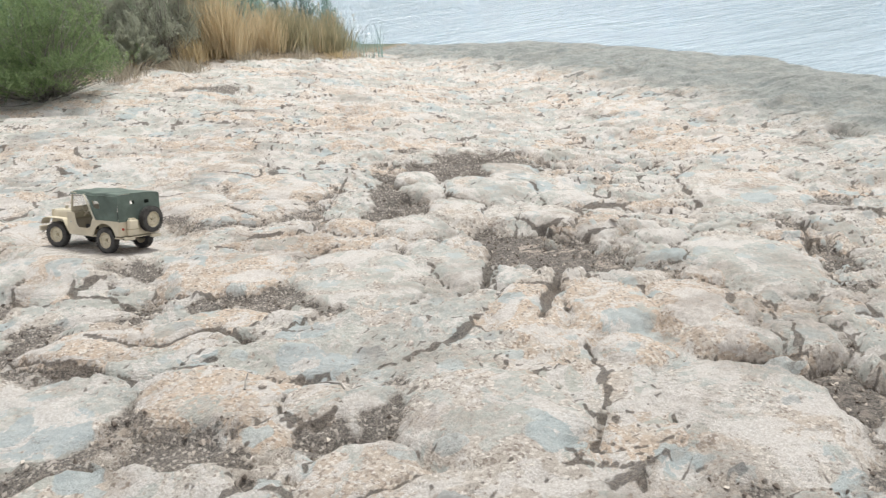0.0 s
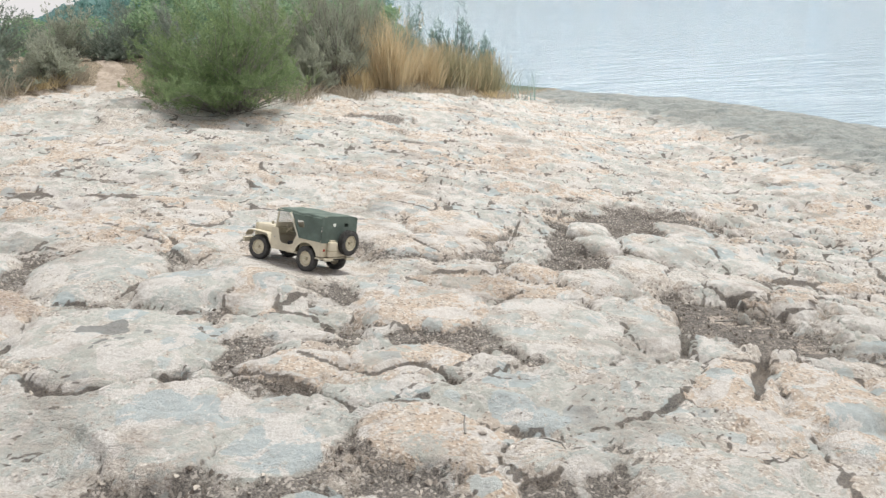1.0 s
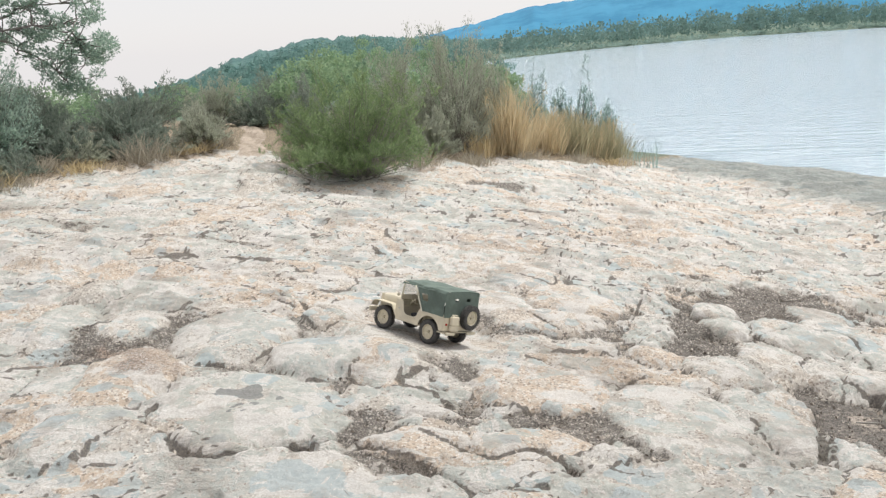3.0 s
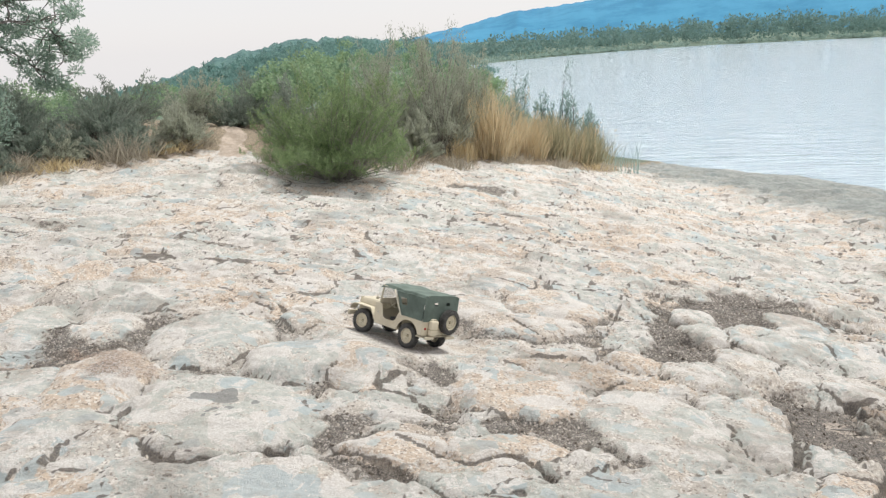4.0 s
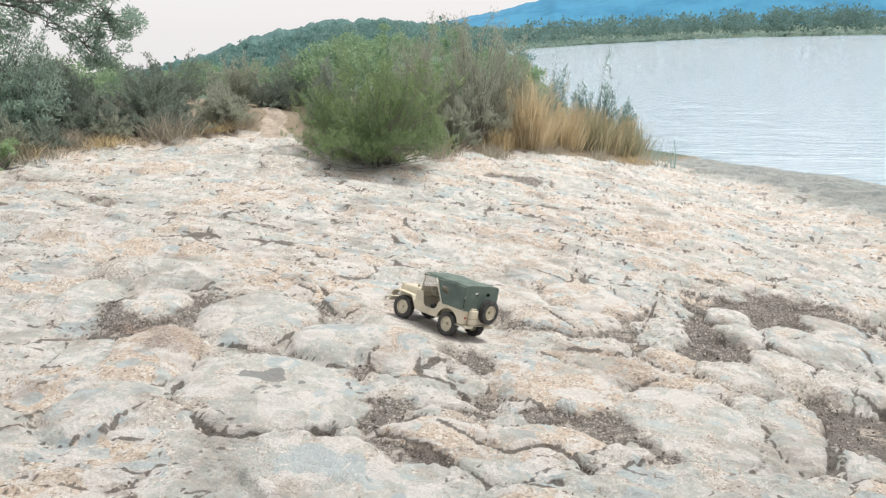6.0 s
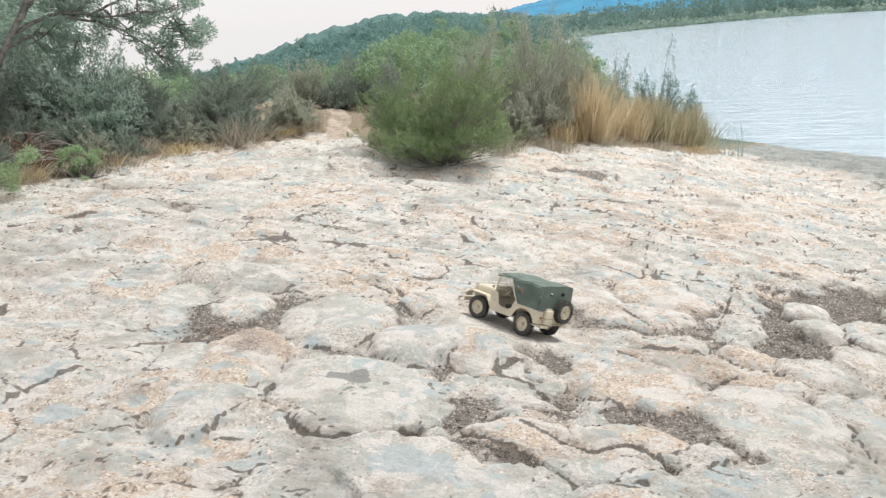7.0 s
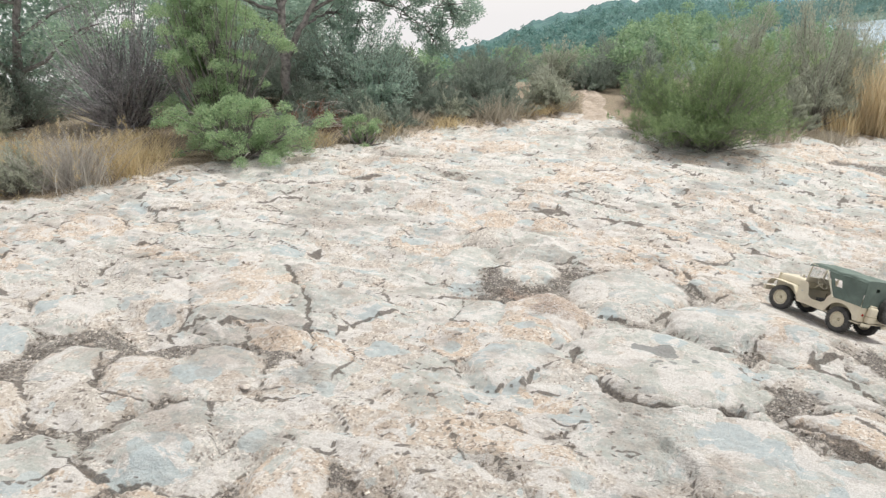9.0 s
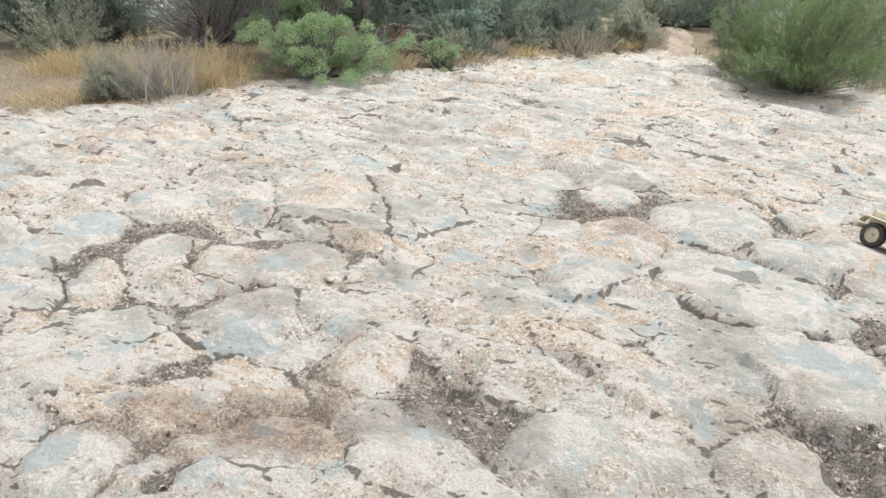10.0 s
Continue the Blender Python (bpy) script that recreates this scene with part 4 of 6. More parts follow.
        part("headlight_ring", turned([(0.0128, 0), (0.0145, 0.001), (0.0145, 0.004), (0.0128, 0.004)], 20, Matrix.Translation((0.2605, 0.064 * s, 0.152)) @ Matrix.Rotation(radians(90), 4, "Y")), M_TAN, lamp)
        part("marker_light", turned([(0, 0.004), (0.004, 0.003), (0.005, 0)], 12, Matrix.Translation((0.2605, 0.064 * s, 0.127)) @ Matrix.Rotation(radians(90), 4, "Y")), M_LAMP, car)
    for k in range(8):
        y = -0.0402 + k * 0.0115
        part("grille_bar", box(0.2535, 0.2605, y - 0.0027, y + 0.0027, 0.1081, 0.1679, 0.0008, seg=1), M_TAN, grille)
    # front wings
    wing = [(0.086, 0.092), (0.118, 0.140), (0.130, 0.147), (0.242, 0.147), (0.266, 0.141), (0.280, 0.126), (0.283, 0.112)]
    wing = wing + [(x - 0.001 + 0.005 * (x < 0.12), z - 0.005) for x, z in reversed(wing)]
    for s in (-1, 1):
        w = part("front_wing", plate(wing, 0.046, "xz", 0.104 * s, 0.0015), M_TAN, car)
        part("wing_apron", box(0.10, 0.25, 0.0815 * s - 0.0015, 0.0815 * s + 0.0015, 0.098, 0.1415, 0), M_TAN, w)
    # chassis and bumpers
    for s in (-1, 1):
        part("chassis_rail", box(-0.262, 0.284, 0.05 * s - 0.007, 0.05 * s + 0.007, 0.062, 0.0735, 0.001), M_BLACK, car)
        part("rear_bumperette", box(-0.276, -0.262, 0.078 * s - 0.030, 0.078 * s + 0.030, 0.068, 0.084, 0.004), M_TAN, car)
        part("tail_light", turned([(0, 0.004), (0.006, 0.003), (0.0065, 0)], 12, Matrix.Translation((-0.2535, 0.100 * s, 0.120)) @ Matrix.Rotation(radians(-90), 4, "Y")), M_RED, car, "small red tail light")
    bumper = part("front_bumper", box(0.284, 0.297, -0.128, 0.128, 0.074, 0.099, 0.002), M_TAN, car)
    for k in range(5):
        part("marking", box(0.2972, 0.2978, 0.084 + k * 0.0075, 0.0885 + k * 0.0075, 0.082, 0.091, 0), M_BLACK, bumper, "small dark marking")
    for x in (-0.152, 0.190):
        part("axle", rod([(x, -0.085, WHEEL_R), (x, 0.085, WHEEL_R)], 0.007), M_BLACK, car)
    part("differential", turned([(0, -0.016), (0.012, -0.012), (0.016, 0), (0.012, 0.012), (0, 0.016)], 14, Matrix.Translation((-0.152, 0.0, WHEEL_R))), M_BLACK, car)
    part("propeller_shaft", rod([(-0.14, 0, 0.062), (0.02, 0, 0.072), (0.18, 0, 0.062)], 0.004), M_BLACK, car)
    # wheels, all with rim outward; the front ones turned a little
    for x in (-0.152, 0.190):
        for s in (-1, 1):
            steer = 8 if x > 0 else 0
            wheel(car, pose(x, 0.103 * s, WHEEL_R - 0.0005, 0, 0, steer) @ pose(0, 0, 0, -90 * s, 0, 0))
    wheel(car, pose(-0.276, -0.048, 0.158) @ pose(0, 0, 0, 0, -90, 0), "spare_wheel")
    part("spare_bracket", rod([(-0.252, -0.048, 0.158), (-0.272, -0.048, 0.158)], 0.010), M_TAN, car)
    # jerrycan with cap and handles
    can = part("jerrycan", box(-0.279, -0.2555, 0.030, 0.083, 0.088, 0.163, 0.006, seg=3), M_TAN, car, "sand-coloured fuel can")
    part("can_cap", turned([(0, 0.010), (0.006, 0.010), (0.007, 0.008), (0.007, 0)], 12, Matrix.Translation((-0.267, 0.072, 0.162))), M_TAN, can)
    for k in range(3):
        part("can_handle", rod([(-0.273 + k * 0.006, 0.042, 0.162), (-0.273 + k * 0.006, 0.044, 0.170), (-0.273 + k * 0.006, 0.060, 0.170), (-0.273 + k * 0.006, 0.062, 0.162)], 0.0016, 6), M_TAN, can)
    part("can_strap", box(-0.2805, -0.2545, 0.029, 0.084, 0.117, 0.122, 0.001), M_TAN_IN, can)
    # windscreen
    lean = Matrix.Translation((0.071, 0, 0.184)) @ Matrix.Rotation(radians(-7), 4, "Y")
    frame_bm = box(-0.003, 0.003, -0.119, 0.119, 0, 0.026, 0.0012, lean)
    ws = part("windscreen_frame", frame_bm, M_TAN, car)
    part("frame_top", box(-0.003, 0.003, -0.119, 0.119, 0.092, 0.099, 0.0012, lean), M_TAN, ws)
    for y in (-0.1155, 0.0, 0.1155):
        part("frame_post", box(-0.003, 0.003, y - 0.0035, y + 0.0035, 0.0261, 0.0919, 0.001, lean), M_TAN, ws)
    for s in (-1, 1):
        part("pane", box(-0.0006, 0.0006, 0.0575 * s - 0.0535, 0.0575 * s + 0.0535, 0.0265, 0.0915, 0, lean), M_GLASS, ws, "clear windscreen pane")
        part("mirror_arm", rod([(0.071, 0.121 * s, 0.200), (0.076, 0.134 * s, 0.205)], 0.0016, 6), M_TAN, car)
    part("mirror", turned([(0, 0.003), (0.008, 0.002), (0.009, -0.001), (0, -0.003)], 14, Matrix.Translation((0.076, 0.137, 0.207)) @ Matrix.Rotation(radians(90), 4, "Y")), M_TAN, car)
    # steering wheel, seats, levers
    st = Matrix.Translation((0.022, 0.058, 0.192)) @ Matrix.Rotation(radians(-48), 4, "Y")
    ring = [st @ Vector((0.030 * math.cos(2 * math.pi * k / 24), 0.030 * math.sin(2 * math.pi * k / 24), 0)) for k in range(25)]
    wheel_ring = part("steering_wheel", rod(ring, 0.0022, 8), M_TAN, car)
    for k in range(3):
        a = 2 * math.pi * k / 3 + 0.5
        part("spoke", rod([st @ Vector((0, 0, 0)), st @ Vector((0.030 * math.cos(a), 0.030 * math.sin(a), 0))], 0.0014, 6), M_TAN, wheel_ring)
    part("steering_column", rod([st @ Vector((0, 0, 0)), st @ Vector((0, 0, -0.055))], 0.003, 8), M_TAN, car)
    for s in (-1, 1):
        seat = part("seat", box(-0.060, 0.010, 0.058 * s - 0.034, 0.058 * s + 0.034, 0.104, 0.124, 0.006, seg=3), M_BLACK, car, "dark moulded seat")
        part("seat_back", box(-0.072, -0.060, 0.058 * s - 0.032, 0.058 * s + 0.032, 0.118, 0.180, 0.005, Matrix.Translation((-0.06, 0, 0.12)) @ Matrix.Rotation(radians(-9), 4, "Y") @ Matrix.Translation((0.06, 0, -0.12)), seg=3), M_BLACK, seat)
        part("seat_frame", box(-0.058, 0.006, 0.058 * s - 0.030, 0.058 * s + 0.030, 0.080, 0.1038, 0.001), M_TAN_IN, seat)
    part("rear_bench", box(-0.215, -0.165, -0.080, 0.080, 0.10, 0.135, 0.005), M_BLACK, car)
    part("gear_lever", rod([(0.03, 0.0, 0.082), (0.02, 0.002, 0.145)], 0.002, 6), M_BLACK, car)
    for s in (-1, 1):
        part("grab_handle", rod([(-0.055, 0.124 * s, 0.105), (-0.052, 0.129 * s, 0.108), (0.030, 0.129 * s, 0.097), (0.033, 0.124 * s, 0.095)], 0.002, 6), M_TAN, car)
        part("step_bolt", turned([(0, 0.003), (0.004, 0.002), (0.004, 0)], 10, Matrix.Translation((0.07, 0.122 * s, 0.135)) @ Matrix.Rotation(radians(-90 * s), 4, "X")), M_STEEL, car)

    # canvas top: roof, sides with a small window, back with two
    def sag(x, y):
        bow = 0.0022 * math.cos(x * 38) - 0.007 * (y / 0.125) ** 2 + 0.0016 * math.sin(x * 61 + y * 47) * (1 - abs(y) / 0.14)
        return bow * (1.0 if x > -0.2 else 0.6) - 0.012 * max(0.0, -x - 0.08)

    def roof(u, v):
        x, y = 0.070 - 0.320 * u, -0.126 + 0.252 * v
        drop = 0.012 * max(0.0, abs(y) - 0.116) / 0.010
        return (x, y, 0.291 + sag(x, y) - drop - 0.004 * (u < 0.02))
    canvas = part("canvas_top", cloth(roof, 34, 24, 0.0022), M_CANVAS, car, "sagging dark green canvas roof")
    for s in (-1, 1):
        def flank(u, v, s=s):
            xt, xb = -0.040 - 0.206 * u, -0.098 - 0.150 * u
            x = xb + (xt - xb) * v
            zt = 0.291 + sag(xt, 0.12) - 0.004
            z = 0.158 + (zt - 0.158) * v
            y = (0.1262 - 0.004 * v + 0.0018 * math.sin(u * 17 + v * 9)) * s
            return (x, y, z)
        part("canvas_side", cloth(flank, 24, 18, 0.0018, ((0.14, 0.34, 0.46, 0.74),)), M_CANVAS, canvas, "green canvas side with an open window")
        part("canvas_stay", rod([(-0.032, 0.1285 * s, 0.274), (-0.068, 0.1290 * s, 0.215), (-0.103, 0.1295 * s, 0.156)], 0.0034, 8), M_CREAM, canvas, "cream stay along the canvas edge")
        part("roof_stay", rod([(0.060, 0.120 * s, 0.279), (0.01, 0.121 * s, 0.277), (-0.038, 0.122 * s, 0.275)], 0.0018, 6), M_TAN, canvas)

    def back(u, v):
        y = -0.124 + 0.248 * u
        zt = 0.291 + sag(-0.248, y) - 0.003
        z = 0.155 + (zt - 0.155) * v
        return (-0.2555 + 0.004 * v + 0.0015 * math.sin(u * 14), y, z)
    part("canvas_back", cloth(back, 26, 16, 0.0018, ((0.26, 0.38, 0.60, 0.76), (0.62, 0.74, 0.60, 0.76))), M_CANVAS, canvas, "green canvas back with two small windows")
    # a small load and cable in the hold
    part("battery_box", box(-0.13, -0.085, -0.03, 0.03, 0.082, 0.125, 0.004), M_BLACK, car)
    return car


# ---- plants ----
def leaf_mesh(name, base, along, length, width, mat, rng, fold=0.25):
    """Many small pointed leaves: base points, directions, lengths and widths."""
    n = len(base)
    along = along / np.maximum(np.linalg.norm(along, axis=1, keepdims=True), 1e-6)
    side = np.cross(along, rng.normal(size=(n, 3)))
    side /= np.maximum(np.linalg.norm(side, axis=1, keepdims=True), 1e-6)
    up = np.cross(side, along)
    L, W = np.broadcast_to(length, n)[:, None], np.broadcast_to(width, n)[:, None]
    mid = base + along * L * 0.5 + up * W * fold
    co = np.stack([base, mid + side * W * 0.5, base + along * L, mid - side * W * 0.5], 1).reshape(-1, 3)
    f = np.arange(n * 4, dtype=np.int32).reshape(-1, 4)
    return raw_mesh(name, co, f, mat, flat=True)


def unit(rng, n):
    v = rng.normal(size=(n, 3))
    return v / np.linalg.norm(v, axis=1, keepdims=True)


def twigs(name, paths, r0, r1, mat, n=4):
    """Tapered twigs in one mesh: paths is an array (count, points, 3)."""
    c, k = paths.shape[:2]
    d = np.gradient(paths, axis=1)
    d /= np.maximum(np.linalg.norm(d, axis=2, keepdims=True), 1e-6)
    ref = np.where(np.abs(d[..., 2:3]) > 0.9, np.array([1.0, 0, 0]), np.array([0, 0, 1.0]))
    a = np.cross(d, ref)
    a /= np.maximum(np.linalg.norm(a, axis=2, keepdims=True), 1e-6)
    b = np.cross(d, a)
    t = np.linspace(0, 1, k)[None, :, None]
    r = np.reshape(r0, (-1, 1, 1)) * (1 - t) + np.reshape(r1, (-1, 1, 1)) * t
    ring = np.stack([paths + r * (a * math.cos(2 * math.pi * q / n) + b * math.sin(2 * math.pi * q / n)) for q in range(n)], 2)
    co = ring.reshape(-1, 3)
    i = (np.arange(c)[:, None, None] * k + np.arange(k - 1)[None, :, None]) * n + np.arange(n)[None, None]
    j = (np.arange(c)[:, None, None] * k + np.arange(k - 1)[None, :, None]) * n + (np.arange(n)[None, None] + 1) % n
    f = np.stack([i, j, j + n, i + n], -1).reshape(-1, 4)
    return raw_mesh(name, co, f.astype(np.int32), mat)


def bent(start, end, k, wob, rng, rise=0.0):
    """Curved paths from start to end points."""
    t = np.linspace(0, 1, k)[None, :, None]
    p = start[:, None] * (1 - t) + end[:, None] * t
    w = rng.normal(size=(len(start), 1, 3)) * wob
    p = p + np.sin(t * math.pi) * w
    p[..., 2] += (rise * np.sin(t * math.pi))[..., 0]
    return p


M_BARK = plain("grey_bark", (0.30, 0.275, 0.255), 0.9, 0, 0.3, 20, 0.8)
M_TWIG = plain("dead_twig", (0.33, 0.31, 0.28), 0.9, 0, 0.25, 30)
M_TWIG_RED = plain("red_dead_twig", (0.31, 0.235, 0.20), 0.9, 0, 0.3, 30)
M_TWIG_GREY = plain("grey_dead_twig", (0.42, 0.40, 0.41), 0.9, 0, 0.3, 30)
M_BOUGH = plain("bare_grey_bough", (0.46, 0.42, 0.385), 0.85, 0, 0.2, 30)
L_BROOM = leaf_material("broom_leaf", (0.165, 0.245, 0.115), (0.33, 0.42, 0.21))
# tree, scrub, heath and wood leaves hold lens veil as extra paleness
L_TREE = leaf_material("tree_leaf", (0.29, 0.40, 0.335), (0.48, 0.59, 0.49))
L_JUNIPER = leaf_material("juniper_leaf", (0.245, 0.37, 0.205), (0.47, 0.58, 0.345))
L_SCRUB = leaf_material("scrub_leaf", (0.20, 0.25, 0.21), (0.33, 0.375, 0.31))
L_HEATH = leaf_material("heath_leaf", (0.33, 0.35, 0.28), (0.49, 0.51, 0.41))
# the third, darker tone paints clump shading over the wood
L_WOOD = leaf_material("wood_leaf", (0.23, 0.35, 0.21), (0.38, 0.50, 0.31), (0.17, 0.27, 0.19))
L_REED = leaf_material("dry_reed", (0.52, 0.43, 0.27), (0.72, 0.61, 0.42))
L_REED_GREEN = leaf_material("green_reed", (0.30, 0.29, 0.19), (0.50, 0.46, 0.31))
L_GREY = leaf_material("grey_grass", (0.31, 0.28, 0.225), (0.50, 0.45, 0.365))
L_ASH = leaf_material("ash_grass", (0.33, 0.31, 0.28), (0.53, 0.50, 0.455))
L_STRAW = leaf_material("straw", (0.47, 0.375, 0.21), (0.66, 0.55, 0.36))
L_TEAL = leaf_material("sapling_leaf", (0.22, 0.34, 0.31), (0.38, 0.50, 0.46))
L_OAK = leaf_material("bright_tree_leaf", (0.29, 0.42, 0.31), (0.47, 0.59, 0.44))
L_RUST = leaf_material("rust_leaf", (0.2, 0.12, 0.085), (0.32, 0.2, 0.14))
# far leaf colours carry the blue-green of distance haze
L_WOOD_HAZED = leaf_material("hazed_wood_leaf", (0.14, 0.27, 0.25), (0.24, 0.38, 0.34), (0.11, 0.2, 0.2))
L_FAR_HAZED = leaf_material("hazed_far_leaf", (0.135, 0.24, 0.225), (0.215, 0.325, 0.295), (0.18, 0.255, 0.205))
L_REED_HAZED = leaf_material("hazed_reed_leaf", (0.23, 0.335, 0.29), (0.37, 0.46, 0.39))


def shrub(name, x, y, w, h, leaf, label, count=9000, size=0.045, slim=0.3, stems=150, seed=1, bark=None, upright=0.5, deep=None, category="bush", group="", low=0.12, sprays=False):
    """A bush: stems that fan from the ground, small leaves along their outer parts, an uneven outline."""
    rng = np.random.default_rng(seed)
    deep = deep or w
    ob = thing(name, pose(x, y, top(x, y) - 0.02), label, category, group)
    az = rng.uniform(0, 2 * np.pi, stems)
    tilt = np.arccos(rng.uniform(low, 1, stems))
    lobes = (0.74 if not sprays else 0.72 + 0.22 * np.sin(az * 5 + 2) * np.sin(tilt * 4)) + 0.30 * np.sin(az * 2 + seed) * np.sin(tilt * 2.2) + rng.uniform(-0.16, 0.22, stems)
    tip = np.stack([np.sin(tilt) * np.cos(az) * w / 2, np.sin(tilt) * np.sin(az) * deep / 2, 0.06 * h + np.cos(tilt) * h], 1) * lobes[:, None]
    tip[:, 2] = np.maximum(tip[:, 2], 0.05)
    base = tip * np.array([0.12, 0.12, 0]) + rng.normal(size=(stems, 3)) * np.array([0.03 * w, 0.03 * deep, 0])
    paths = bent(base, tip, 6, 0.05 * h, rng, 0.05 * h)
    part("branchwork", twigs(name + "_stems", paths, 0.0042 * h + 0.0022, 0.0011, bark or M_BARK, 3), None, ob)
    if sprays:
        # side twigs that stand up in sprays round the outer half of each stem
        n = stems * 7
        j, f = np.repeat(np.arange(stems), 7), rng.uniform(0.45, 1.0, n)
        q = np.minimum((f * 5).astype(int), 4)
        a0 = paths[j, q] * (1 - (f * 5 - q)[:, None]) + paths[j, q + 1] * (f * 5 - q)[:, None]
        a1 = a0 + unit(rng, n) * np.array([0.11, 0.11, 0.06]) * h + np.array([0, 0, 0.13]) * h * rng.uniform(0.5, 1.2, (n, 1))
        paths = bent(a0, a1, 6, 0.02 * h, rng)
        stems = n
        part("twig", twigs(name + "_twigs", paths, 0.0022, 0.0008, leaf, 3), None, ob)
    s = rng.integers(0, stems, count)
    t = rng.uniform(0.05 if sprays else 0.28, 1.0, count) ** 0.75
    i = np.minimum((t * 5).astype(int), 4)
    fr = (t * 5 - i)[:, None]
    p = paths[s, i] * (1 - fr) + paths[s, i + 1] * fr
    out = paths[s, 5] - paths[s, 3]
    out /= np.maximum(np.linalg.norm(out, axis=1, keepdims=True), 1e-6)
    p = p + unit(rng, count) * ((0.014 if sprays else 0.055) * h * rng.uniform(0.2, 1.0, count))[:, None]
    d = unit(rng, count) * (1 - upright) + out * upright + np.array([0, 0, 0.35 * upright])
    keep = p[:, 2] > 0.02
    p, d = p[keep], d[keep]
    ln = size * rng.uniform(0.6, 1.4, len(p))
    part("foliage", leaf_mesh(name + "_foliage", p, d, ln, ln * slim, leaf, rng), None, ob)
    return ob


def tuft(name, x, y, w, h, leaf, label, count=700, seed=1, deep=None, width=0.012, lean=0.25, plumes=None, category="grass", group="", wind=(0, 0)):
    """A clump of long blades, curved over at the tip."""
    rng = np.random.default_rng(seed)
    deep = deep or w
    ob = thing(name, pose(x, y, top(x, y) - 0.02), label, category, group)
    b = np.stack([rng.normal(size=count) * w * 0.24, rng.normal(size=count) * deep * 0.24, np.zeros(count)], 1)
    hh = h * rng.uniform(0.45, 1.0, count) * (1.05 - 0.9 * np.clip(np.abs(b[:, 0]) / w, 0, 0.6))
    d = np.stack([rng.normal(size=count) * lean + b[:, 0] / w * 0.5 + wind[0], rng.normal(size=count) * lean + b[:, 1] / deep * 0.5 + wind[1], np.ones(count)], 1)
    t = np.linspace(0, 1, 6)
    bend = unit(rng, count) * np.array([1, 1, 0.0])
    mid = b[:, None] + d[:, None] * hh[:, None, None] * t[None, :, None] + bend[:, None] * (t[None, :, None] ** 2.5) * (hh * 0.22)[:, None, None]
    mid[..., 2] -= (t[None] ** 3) * (hh * 0.12)[:, None]
    side = np.cross(d, unit(rng, count))
    side /= np.linalg.norm(side, axis=1, keepdims=True)
    wd = width * rng.uniform(0.5, 1.2, count)
    wide = wd[:, None] * np.array([1, 1, 0.9, 0.75, 0.5, 0.05])[None]
    co = np.stack([mid - side[:, None] * wide[..., None] / 2, mid + side[:, None] * wide[..., None] / 2], 2).reshape(-1, 3)
    k = (np.arange(count)[:, None] * 12 + np.arange(5)[None] * 2).ravel()
    f = np.stack([k, k + 1, k + 3, k + 2], 1).astype(np.int32)
    part("grass_blade", raw_mesh(name + "_blades", co, f, leaf, flat=True), None, ob)
    if plumes:
        m = max(6, count // 14)
        tips = mid[:m, 5]
        r = rng.integers(0, m, m * 26)
        p = tips[r] + np.array([0, 0, 1.0]) * rng.uniform(-0.14, 0.03, (len(r), 1)) + rng.normal(size=(len(r), 3)) * 0.008
        part("seed_head", leaf_mesh(name + "_heads", p, unit(rng, len(r)) + np.array([0, 0, 1.5]), 0.03, 0.007, plumes, rng), None, ob)
    return ob


